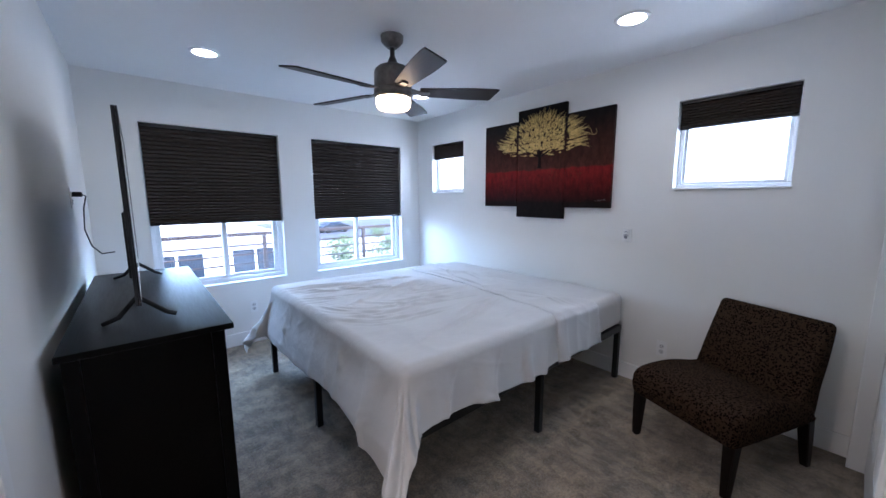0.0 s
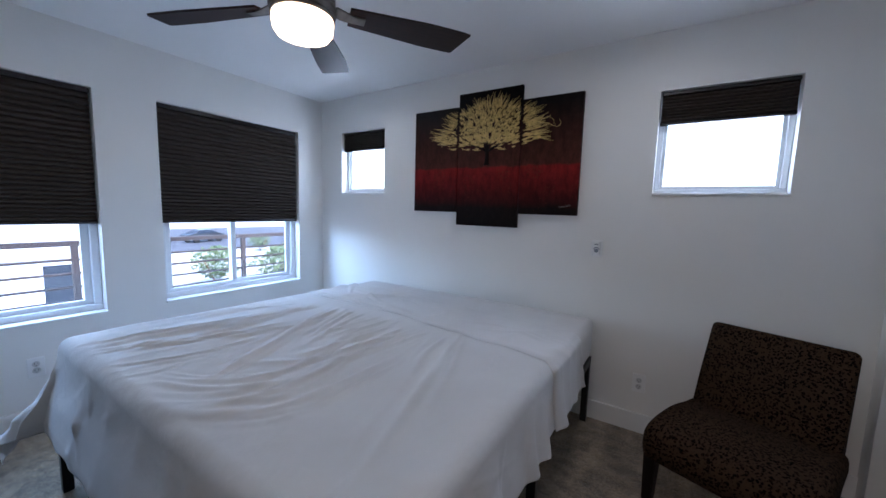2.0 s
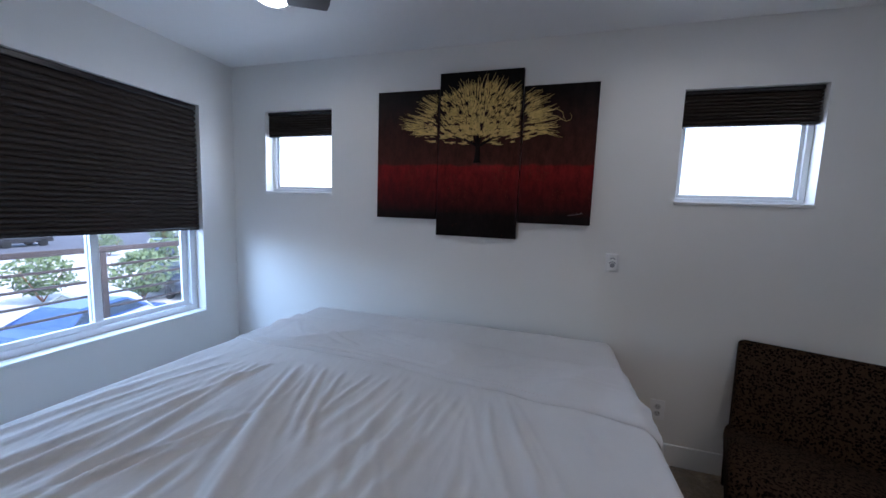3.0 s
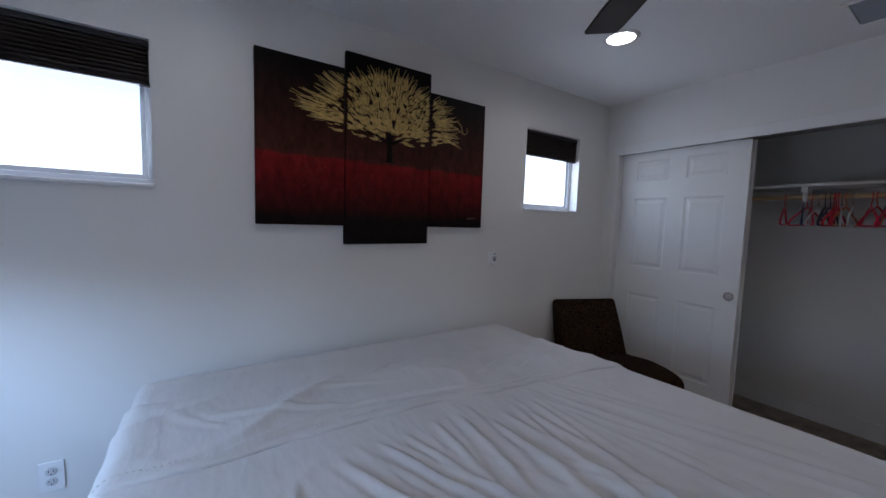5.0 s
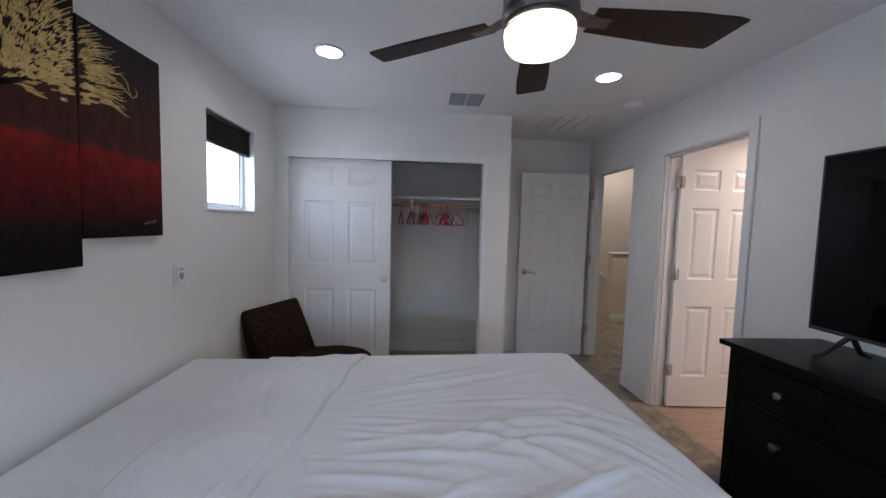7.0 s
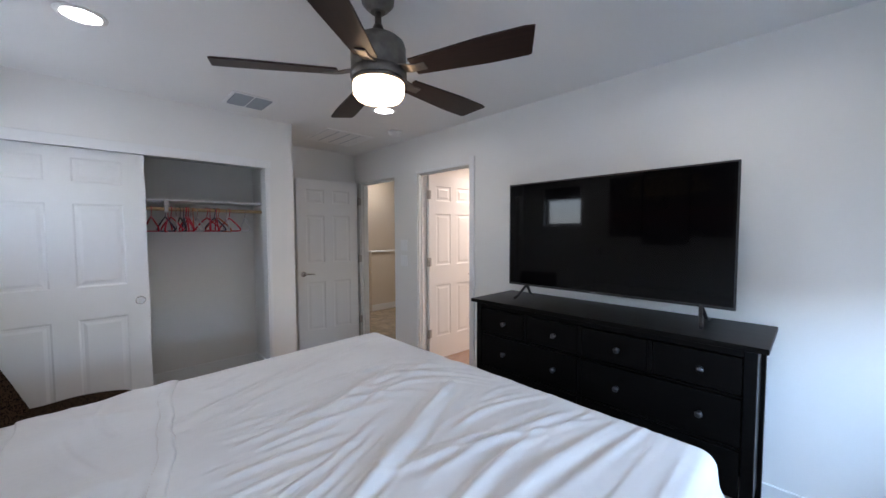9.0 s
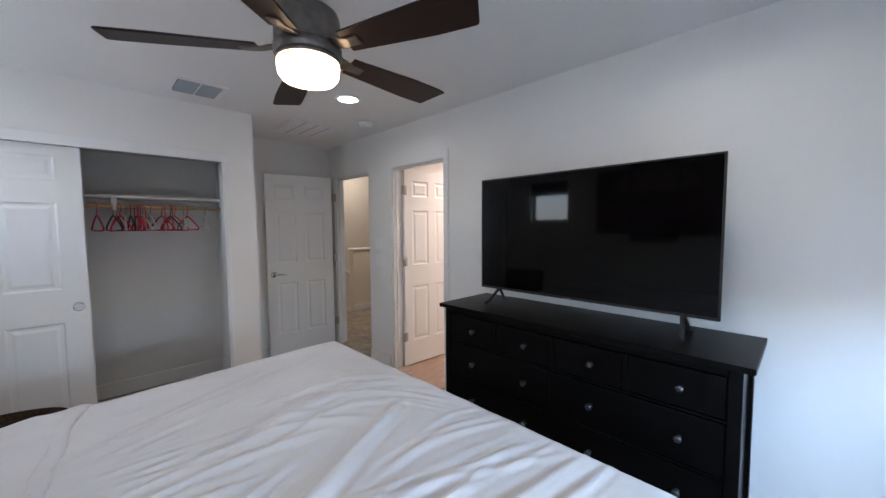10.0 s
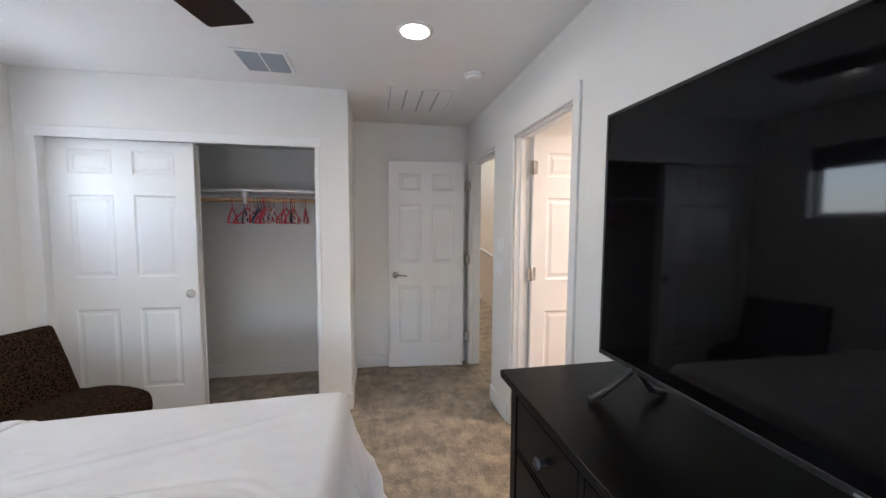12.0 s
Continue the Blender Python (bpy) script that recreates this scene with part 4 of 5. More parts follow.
def fold_grid():
    """A height field of the named folds and of lesser ones that run beside them, every 8 mm over the bed."""
    xs, ys = np.arange(BX0 - 0.05, BX1 + 0.05, 0.008), np.arange(BY0 - 0.05, BY1 + 0.05, 0.008)
    gx, gy = np.meshgrid(xs, ys, indexing="ij")
    field = np.zeros_like(gx)
    r = random.Random(8)
    runs = list(FOLDS)
    for tall, wide, pts in FOLDS[:36]:
        for k in range(2):
            dx, dy, bend = r.uniform(-0.05, 0.05), r.choice((-1, 1)) * r.uniform(0.03, 0.075), r.uniform(-0.03, 0.03)
            runs.append((tall * r.uniform(0.25, 0.55), wide * r.uniform(0.5, 0.9), [(x + dx, y + dy + bend * i) for i, (x, y) in enumerate(pts)]))
    for tall, wide, pts in runs:
        ctrl = [pts[0]] + pts + [pts[-1]]
        line = []
        for i in range(len(ctrl) - 3):
            p0, p1, p2, p3 = (Vector(ctrl[i + q]) for q in range(4))
            for q in range(7):
                t = q / 7
                line.append(0.5 * ((2 * p1) + (p2 - p0) * t + (2 * p0 - 5 * p1 + 4 * p2 - p3) * t * t + (3 * p1 - p0 - 3 * p2 + p3) * t ** 3))
        line.append(Vector(pts[-1]))
        near = np.full_like(gx, 9.0)
        along = np.zeros_like(gx)
        sign = np.ones_like(gx)
        for i, (a, b) in enumerate(zip(line, line[1:])):
            d = b - a
            t = np.clip(((gx - a.x) * d.x + (gy - a.y) * d.y) / d.length_squared, 0, 1)
            px, py = gx - a.x - t * d.x, gy - a.y - t * d.y
            dist = np.hypot(px, py)
            closer = dist < near
            near = np.where(closer, dist, near)
            along = np.where(closer, (i + t) / (len(line) - 1), along)
            sign = np.where(closer, np.sign(px * d.y - py * d.x), sign)
        taper = np.clip(along * 5 + 0.05, 0, 1) * np.clip((1 - along) * 2.6, 0, 1)
        w = wide * (0.42 + 0.55 * along)
        lean = np.where(sign > 0, 1.5, 0.75)
        field += tall * taper * (np.exp(-(near / (w * lean)) ** 1.5) - 0.30 * np.exp(-((near - 2.4 * w) / (1.3 * w)) ** 2))
    return field


FIELD = fold_grid()


def fold_height(x, y):
    """Creases of the loose sheet over the mattress: long ones fan out from the head band toward the foot."""
    i, j = (x - BX0 + 0.05) / 0.008, (y - BY0 + 0.05) / 0.008
    i0, j0 = min(max(int(i), 0), FIELD.shape[0] - 2), min(max(int(j), 0), FIELD.shape[1] - 2)
    u, v = min(max(i - i0, 0), 1), min(max(j - j0, 0), 1)
    h = (FIELD[i0, j0] * (1 - u) + FIELD[i0 + 1, j0] * u) * (1 - v) + (FIELD[i0, j0 + 1] * (1 - u) + FIELD[i0 + 1, j0 + 1] * u) * v
    return float(h) * 0.85 * min(1.0, 0.40 + (BY1 - y) * 1.3) * min(1.0, 0.45 + (x - BX0) * 1.6) + 0.003 * crease(x * 2.2, y * 2.2, 15.0) + 0.0018 * noise.noise(Vector((x * 6, y * 9, 2.0)))


def hang_s(x):
    return 0.235 + 0.02 * math.sin(x * 5.1) + 0.04 * max(0.0, 2.6 - x)


def hang_w(y):
    return 0.37 + 0.03 * math.sin(y * 3.7 + 1) + 0.06 * max(0.0, min(1.0, (y - 3.6) / 0.6))


HEAD_S, HEAD_N = 3.62, 3.80


def head_edge(y):
    return HEAD_S + (HEAD_N - HEAD_S) * (y - BY0) / (BY1 - BY0) + 0.010 * math.sin(y * 9) + 0.006 * math.sin(y * 23)


def cloth(u, v, lift=0.0):
    """The place of a point of the sheet: (u, v) over the bed; past an edge it hangs."""
    r = 0.05
    cu, cv = max(u, BX0 + r), min(max(v, BY0 + r), BY1 - r)
    over = Vector((u - cu, v - cv))
    d = over.length
    z = TOP + 0.004 + lift + 0.030 * min(1.0, max(0.0, (3.6 - u) / 1.4))
    fh = fold_height(min(max(u, BX0), 4.0), min(max(v, BY0), BY1))
    if d < 1e-6:
        return Vector((cu, cv, z + fh))
    way = over / d
    turn = r * math.pi / 2
    if d < turn:
        a = d / r
        out, down = r * math.sin(a), r * (1 - math.cos(a))
        hang = 0.0
    else:
        hang = d - turn
        out, down = r, r + hang
    ang = math.atan2(abs(over.y), abs(over.x))
    corner = math.sin(2 * ang)
    s = u if abs(over.y) > abs(over.x) else v
    ripple = 0.055 * noise.noise(Vector((s * 5.0, hang * 1.2, 8))) + 0.017 * math.sin(s * 27 + 7 * noise.noise(Vector((s * 1.7, 0.3, 0)))) + 0.012 * noise.noise(Vector((s * 17, hang * 2, 5)))
    if corner > 0.02:
        ripple = ripple + corner * 0.022 * math.sin(ang * 14 + 0.6)
    grow = min(1.0, hang / 0.30)
    flare = 0.012 + hang * (0.10 + 0.15 * corner)
    if over.y > 0:
        flare += hang * 0.25 * (1 if over.x < 0 else 0.6)
    ripple += 0.022 * crease(s * 4.2 + hang * 1.6, hang * 1.8 + s, 33.0) + 0.012 * crease(s * 3.0 - hang * 5.0, hang * 2.5, 41.0)
    push = flare + ripple
    ease = min(1.0, hang / 0.22)
    ease = ease * ease * (3 - 2 * ease)
    clear = (0.062 if over.x < 0 else 0.026) * ease
    push = clear + max(0.0, push - clear) if push > clear + 0.012 else clear + 0.012 * math.exp((push - clear - 0.012) / 0.012)
    out += push * grow
    if corner > 0.02 and over.y < 0:
        down += 0.0
    fade = max(0.0, 1 - d / 0.16)
    return Vector((cu + way.x * out, cv + way.y * out, max(0.03, z - down + fh * fade)))


top_sheet = thing("bed_sheet", "rumpled white cotton sheet draped over the bed and hanging", "bed sheet", pose(0, 0, 0))
bm = bmesh.new()
NU, NV = 260, 330
grid = []
for j in range(NV + 1):
    row = []
    fv = j / NV
    for i in range(NU + 1):
        fu = i / NU
        v0, v1 = BY0 - 0.31, BY1 + 0.40
        vv = v0 + (v1 - v0) * fv
        ye = min(max(vv, BY0), BY1)
        u1 = head_edge(ye)
        # the sheet's corner hangs longer than its sides
        side_s = max(0.0, 1 - fu * 3.2)
        near = max(0.0, 1 - abs(fv) * 5.0)
        uw = BX0 + 0.03 - hang_w(ye) - 0.25 * max(0.0, 1 - fv * 2.6) ** 1.3
        uu = uw + (u1 - uw) * fu
        if vv < BY0:
            k = (BY0 - vv) / 0.31
            vv = BY0 - k * (hang_s(max(uu, BX0)) + 0.02 + 0.21 * max(0.0, 1 - fu * 3.4) ** 1.5)
        row.append(bm.verts.new(cloth(uu, vv)))
    grid.append(row)
for a, b in zip(grid, grid[1:]):
    for i in range(NU):
        bm.faces.new([a[i], a[i + 1], b[i + 1], b[i]]).smooth = True
body = smooth(part("sheet_body", bm, SHEET, top_sheet))
sol = body.modifiers.new("thickness", "SOLIDIFY")
sol.thickness, sol.offset = 0.0022, 1.0


def seam_line(y):
    t = (y - BY0) / (BY1 - BY0)
    return 3.12 + 0.24 * min(1.3, max(0.0, t)) ** 0.6 - 0.20 * max(0.0, t - 0.75) + 0.012 * math.sin(y * 6.0 + 1) + 0.022 * noise.noise(Vector((y * 4.2, 0.0, 6.0))) + 0.008 * noise.noise(Vector((y * 15, 0.0, 2.0)))


bm = bmesh.new()
NU, NV = 60, 230
grid = []
for j in range(NV + 1):
    row = []
    vv = BY0 - 0.26 + (BY1 + 0.36 - BY0 + 0.26) * j / NV
    ye = min(max(vv, BY0), BY1)
    for i in range(NU + 1):
        fu = i / NU
        a, b = seam_line(ye), head_edge(ye) + 0.004
        uu = a + (b - a) * fu
        roll = 0.005 * math.exp(-((fu - 0.05) / 0.06) ** 2) + 0.024 * crease(uu * 2.4 + ye * 1.0, ye * 1.3, 21.0) * fu * (1 - fu) * 3
        roll += 0.004 * ridge(uu * 3, ye * 2.0, 31.0) - 0.007 * math.exp(-(fu / 0.012) ** 2)
        p = cloth(uu, vv, 0.0025 + roll)
        if vv < BY0:
            p.y -= 0.007 + roll
        if vv > BY1:
            p.y += 0.007
        row.append(bm.verts.new(p))
    grid.append(row)
for a, b in zip(grid, grid[1:]):
    for i in range(NU):
        bm.faces.new([a[i], a[i + 1], b[i + 1], b[i]]).smooth = True
band = smooth(part("folded_band", bm, SHEET, top_sheet, "turned-back hem band of the sheet"))
sol = band.modifiers.new("thickness", "SOLIDIFY")
sol.thickness, sol.offset = 0.002, 1.0
STITCH = shader("hem_stitch", (0.62, 0.58, 0.54), 0.8)
bm = bmesh.new()
for k in range(150):
    y = BY0 - 0.20 + k * 0.0145
    ye = min(max(y, BY0), BY1)
    x = seam_line(ye) + 0.045
    p = cloth(x, y, 0.013)
    if y < BY0:
        p.y -= 0.014
    q = cloth(x, y + 0.006, 0.013)
    if y < BY0:
        q.y -= 0.014
    if (q - p).length > 1e-4 and noise.noise(Vector((y * 4, 0, 9))) > -0.25:
        tube(bm, [p, q], 0.0014, 4)
part("hem_stitching", bm, STITCH, top_sheet, "open-work hem stitching", "stuff")

# ---- chair ----
chair = thing("slipper_chair", "armless slipper chair in brown leopard weave with dark tapered legs", "chair", pose(3.64, 1.515, 0, 0, 0, -111))


def shell(bm, xs, rows, close=True):
    """A skin over rows of cross-section points for each x station."""
    rings = []
    for x, sec in zip(xs, rows):
        rings.append([bm.verts.new((x, y, z)) for y, z in sec])
    n = len(rings[0])
    for a, b in zip(rings, rings[1:]):
        for k in range(n):
            bm.faces.new([a[k], a[(k + 1) % n], b[(k + 1) % n], b[k]]).smooth = True
    bm.faces.new(rings[0][::-1])
    bm.faces.new(rings[-1])


def stations(w, r, n=6):
    out = []
    for k in range(n + 1):
        a = math.pi / 2 * k / n
        out.append((-w + r * (1 - math.sin(a)), r * (1 - math.cos(a))))
    out = [(x, r - q if False else q) for x, q in out]
    left = [(-w + r * (1 - math.cos(math.pi / 2 * k / n)), r * (1 - math.sin(math.pi / 2 * k / n))) for k in range(n + 1)]
    mid = [(x, 0.0) for x in (-w * 0.5, 0.0, w * 0.5)]
    return left + mid + [(-x, q) for x, q in left[::-1]]


def inset(sec, q):
    cy = sum(p[0] for p in sec) / len(sec)
    out = []
    n = len(sec)
    for i, p in enumerate(sec):
        a, b = Vector(sec[i - 1]), Vector(sec[(i + 1) % n])
        d = (b - a).normalized()
        nrm = Vector((-d.y, d.x))
        out.append((p[0] - nrm.x * q, p[1] - nrm.y * q))
    return out


def smooth_loop(pts, n=6):
    """A closed rounded curve through control points."""
    out = []
    m = len(pts)
    for i in range(m):
        p0, p1, p2, p3 = (Vector(pts[(i + k) % m]) for k in (-1, 0, 1, 2))
        for k in range(n):
            t = k / n
            out.append(tuple(0.5 * ((2 * p1) + (p2 - p0) * t + (2 * p0 - 5 * p1 + 4 * p2 - p3) * t * t + (3 * p1 - p0 - 3 * p2 + p3) * t ** 3)))
    return out


seat_sec = smooth_loop([(-0.335, 0.285), (-0.345, 0.36), (-0.315, 0.415), (-0.22, 0.437), (-0.05, 0.435), (0.12, 0.405), (0.24, 0.385), (0.29, 0.33), (0.28, 0.275), (0.0, 0.262), (-0.28, 0.262)])
back_sec = smooth_loop([(0.17, 0.375), (0.205, 0.47), (0.262, 0.60), (0.328, 0.735), (0.347, 0.772), (0.370, 0.790), (0.403, 0.777), (0.408, 0.725), (0.382, 0.58), (0.345, 0.44), (0.325, 0.30), (0.25, 0.27), (0.20, 0.30)])
bm = bmesh.new()
st = stations(0.290, 0.035)
shell(bm, [x for x, q in st], [inset(seat_sec, q) for x, q in st])
part("seat", bm, LEO, chair)
bm = bmesh.new()
st = stations(0.272, 0.028)
shell(bm, [x for x, q in st], [inset(back_sec, q) for x, q in st])
part("backrest", bm, LEO, chair)
for sec, w, idx in ((seat_sec, 0.292, "seat"), (back_sec, 0.297, "back")):
    pass
for lx in (-1, 1):
    for ly, splay in ((-0.292, -0.01), (0.272, 0.055)):
        bm = bmesh.new()
        rows = []
        for z, w, sh in ((0.28, 0.027, 0.0), (0.15, 0.023, 0.5), (0.0, 0.017, 1.0)):
            x, y = lx * 0.255, ly + splay * sh
            rows.append([bm.verts.new((x + a * w, y + b * w, z)) for a, b in ((-1, -1), (1, -1), (1, 1), (-1, 1))])
        for a, b in zip(rows, rows[1:]):
            for k in range(4):
                bm.faces.new([a[k], a[(k + 1) % 4], b[(k + 1) % 4], b[k]])
        bm.faces.new(rows[0])
        bm.faces.new(rows[-1][::-1])
        bmesh.ops.bevel(bm, geom=bm.edges[:], offset=0.003, segments=2, affect="EDGES")
        part("leg", bm, ESPRESSO, chair, "dark tapered wooden leg")

# ---- dresser ----
DX0, DX1, DY0, DY1, DTOP = 1.0, 1.495, 2.667, 4.245, 0.948
dr = thing("dresser", "long black-brown dresser with eight drawers and dark round knobs", "dresser", pose(0, 0, 0))
box_part("dresser_top", (DX0, DY0, DTOP - 0.024, DX1, DY1, DTOP), STAIN, dr, r=0.003)
bx, y0, y1 = DX1 - 0.028, DY0 + 0.030, DY1 - 0.035
for a, b in ((y0, y0 + 0.045), (y1 - 0.045, y1)):
    box_part("corner_post", (bx - 0.045, a, 0.0, bx, b, DTOP - 0.024), STAIN, dr, r=0.004)
    box_part("corner_post", (DX0 + 0.01, a, 0.0, DX0 + 0.055, b, DTOP - 0.024), STAIN, dr, r=0.004)
for a, b in ((y0 + 0.014, y0 + 0.030), (y1 - 0.034, y1 - 0.018)):
    box_part("side_panel", (DX0 + 0.055, a, 0.13, bx - 0.045, b, DTOP - 0.024), STAIN, dr, r=0.001)
box_part("back_panel", (DX0 + 0.012, y0 + 0.045, 0.13, DX0 + 0.02, y1 - 0.045, DTOP - 0.024), STAIN, dr, r=0.001)
ROWS = [(0.722, 0.886), (0.494, 0.706), (0.264, 0.478)]
bm = bmesh.new()
rbar(bm, bx - 0.02, y0 + 0.045, 0.892, bx - 0.002, y1 - 0.045, DTOP - 0.024, r=0.002)
for z in (0.711, 0.483, 0.232):
    rbar(bm, bx - 0.02, y0 + 0.045, z - (0.03 if z < 0.3 else 0), bx - 0.003, y1 - 0.045, z + 0.008, r=0.0015, seg=1)
ymid = (y0 + y1) / 2
for z0, z1 in ROWS:
    rbar(bm, bx - 0.02, ymid - 0.012, z0, bx - 0.003, ymid + 0.012, z1, r=0.001, seg=1)
for q in (0.25, 0.75):
    yq = y0 + 0.045 + (y1 - y0 - 0.09) * q
    rbar(bm, bx - 0.02, yq - 0.011, ROWS[0][0], bx - 0.003, yq + 0.011, ROWS[0][1], r=0.001, seg=1)
part("face_frame", bm, STAIN, dr)
inner0, inner1 = y0 + 0.045, y1 - 0.045
quarter = (inner1 - inner0) / 4
KN = [2.938, 3.302, 3.660, 4.018]


def knob(parent, y, z):
    bm = bmesh.new()
    lathe(bm, [(0.010, bx - 0.003), (0.007, bx + 0.008), (0.009, bx + 0.013), (0.0155, bx + 0.019), (0.0155, bx + 0.024), (0.010, bx + 0.029), (0.002, bx + 0.030)], y, z, 20, "x")
    part("knob", bm, KNOBM, parent, "dark metal knob")


KNOBM = shader("dark_knob", (0.10, 0.10, 0.11), 0.3, 0.8)
for k in range(4):
    a = inner0 + quarter * k + (0.003 if k == 0 else 0.014)
    b = inner0 + quarter * (k + 1) - (0.003 if k == 3 else 0.014)
    d = box_part("drawer", (bx - 0.018, a, ROWS[0][0] + 0.003, bx - 0.003, b, ROWS[0][1] - 0.002), STAIN, dr, r=0.002)
    knob(d, KN[k], 0.804)
for z0, z1 in ROWS[1:]:
    for k in range(2):
        a = inner0 + 2 * quarter * k + (0.003 if k == 0 else 0.015)
        b = inner0 + 2 * quarter * (k + 1) - (0.003 if k == 1 else 0.015)
        d = box_part("drawer", (bx - 0.018, a, z0 + 0.003, bx - 0.003, b, z1 - 0.003), STAIN, dr, r=0.002)
        knob(d, KN[2 * k], (z0 + z1) / 2)
        knob(d, KN[2 * k + 1], (z0 + z1) / 2)

# ---- television ----
TX, TY0, TY1, TZ0, TZ1 = 1.226, 2.804, 4.105, 1.038, 1.754
tv = thing("television", "large flat black television, switched off, on two splayed black feet", "television", pose(0, 0, 0))
bm = bmesh.new()
rbar(bm, TX - 0.018, TY0, TZ0, TX - 0.006, TY1, TZ1, r=0.003)
rbar(bm, TX - 0.036, TY0 + 0.45, TZ0 + 0.03, TX - 0.018, TY1 - 0.30, TZ1 - 0.38, r=0.006)
part("housing", bm, BLACKP, tv)
bm = bmesh.new()
w = 0.009
rbar(bm, TX - 0.006, TY0, TZ0, TX, TY1, TZ0 + 0.014, r=0.0015, seg=1)
rbar(bm, TX - 0.006, TY0, TZ1 - w, TX, TY1, TZ1, r=0.0015, seg=1)
rbar(bm, TX - 0.006, TY0, TZ0 + 0.014, TX, TY0 + w, TZ1 - w, r=0.0015, seg=1)
rbar(bm, TX - 0.006, TY1 - w, TZ0 + 0.014, TX, TY1, TZ1 - w, r=0.0015, seg=1)
part("bezel", bm, BLACKP, tv)
bm = bmesh.new()
bar(bm, TX - 0.0055, TY0 + w, TZ0 + 0.014, TX - 0.002, TY1 - w, TZ1 - w)
part("screen", bm, SCREEN, tv, "glossy black screen")
bm = bmesh.new()
rbar(bm, TX - 0.001, 3.405, TZ0 + 0.003, TX + 0.001, 3.441, TZ0 + 0.008, r=0.0005, seg=1)
part("badge", bm, GREYP, tv, "small pale maker's badge")
for y, out in ((2.945, -1), (3.968, 1)):
    bm = bmesh.new()
    tube(bm, [(TX - 0.012, y, TZ0 + 0.012), (TX, y, TZ0 - 0.004), (TX + 0.075, y + out * 0.016, DTOP + 0.022), (TX + 0.105, y + out * 0.022, DTOP + 0.0095)], [0.008, 0.0095, 0.0095, 0.009], 10)
    tube(bm, [(TX - 0.012, y, TZ0 + 0.012), (TX - 0.024, y, TZ0 - 0.004), (TX - 0.075, y + out * 0.010, DTOP + 0.026), (TX - 0.125, y + out * 0.016, DTOP + 0.0095)], [0.008, 0.0095, 0.0095, 0.009], 10)
    part("foot", bm, BLACKP, tv, "splayed black foot")

# ---- painting in three canvases ----
FACE = EAST - 0.030
PAN = [("a", 3.322, 3.735, 1.344, 2.143), ("b", 2.813, 3.318, 1.245, 2.233), ("c", 2.403, 2.809, 1.345, 2.131)]
TY, TZ = 3.07, 1.80
rng = random.Random(11)


def crown_reach(th):
    """How far the golden crown reaches from its middle at an angle (0 toward the signature)."""
    c, q = math.cos(th), math.sin(th)
    wide = 0.40 + 0.07 * noise.noise(Vector((2.3 * c, 2.3 * q, 1.0)))
    tall = (0.235 if q > 0 else 0.115) + 0.02 * noise.noise(Vector((3.0 * c, 3.0 * q, 5.0)))
    return wide * c, tall * q


strokes = []
for k in range(9000):
    th = radians(rng.uniform(0, 360))
    r = rng.random() ** 0.55
    hx, hz = crown_reach(th)
    py = TY - hx * r
    pz = 1.925 + hz * r - 0.035 * abs(hx * r) / 0.42
    if noise.noise(Vector((py * 30, pz * 62, 9))) > 0.15 - 0.30 * max(0.0, r - 0.55):
        continue
    if pz < 1.855 and noise.noise(Vector((py * 22, pz * 48, 3))) > -0.02:
        continue
    if abs(py - TY) < 0.03 and pz < 1.86:
        continue
    ln = rng.uniform(0.009, 0.024) * (1.0 + 0.7 * r)
    wd = rng.uniform(0.0012, 0.0026) * (1.15 - 0.5 * r)
    tw = math.atan2(pz - 1.80, -(py - TY)) + rng.uniform(-0.35, 0.35) * (1.2 - r)
    strokes.append((py, pz, ln, wd, tw))
curls = []
for k in range(210):
    th = radians(rng.uniform(-14, 194))
    hx, hz = crown_reach(th)
    lo, hi = rng.uniform(0.78, 0.95), rng.uniform(1.02, 1.24)
    bend = rng.uniform(-0.10, 0.10)
    pts = []
    for q in range(5):
        f = lo + (hi - lo) * q / 4
        pts.append((TY - hx * f - bend * hz * (q / 4) ** 2, 1.925 + hz * f - 0.035 * abs(hx) / 0.42 + bend * hx * (q / 4) ** 2 * 0.6))
    curls.append(pts)
curls.append([(2.70, 1.95), (2.66, 1.965), (2.62, 1.955), (2.59, 1.935), (2.565, 1.925), (2.545, 1.935), (2.54, 1.955), (2.55, 1.968)])
curls.append([(2.66, 1.985), (2.62, 1.995), (2.59, 1.975), (2.585, 1.95), (2.575, 1.935)])


def inside(y, z, p):
    return p[1] + 0.004 < y < p[2] - 0.004 and p[3] + 0.004 < z < p[4] - 0.004


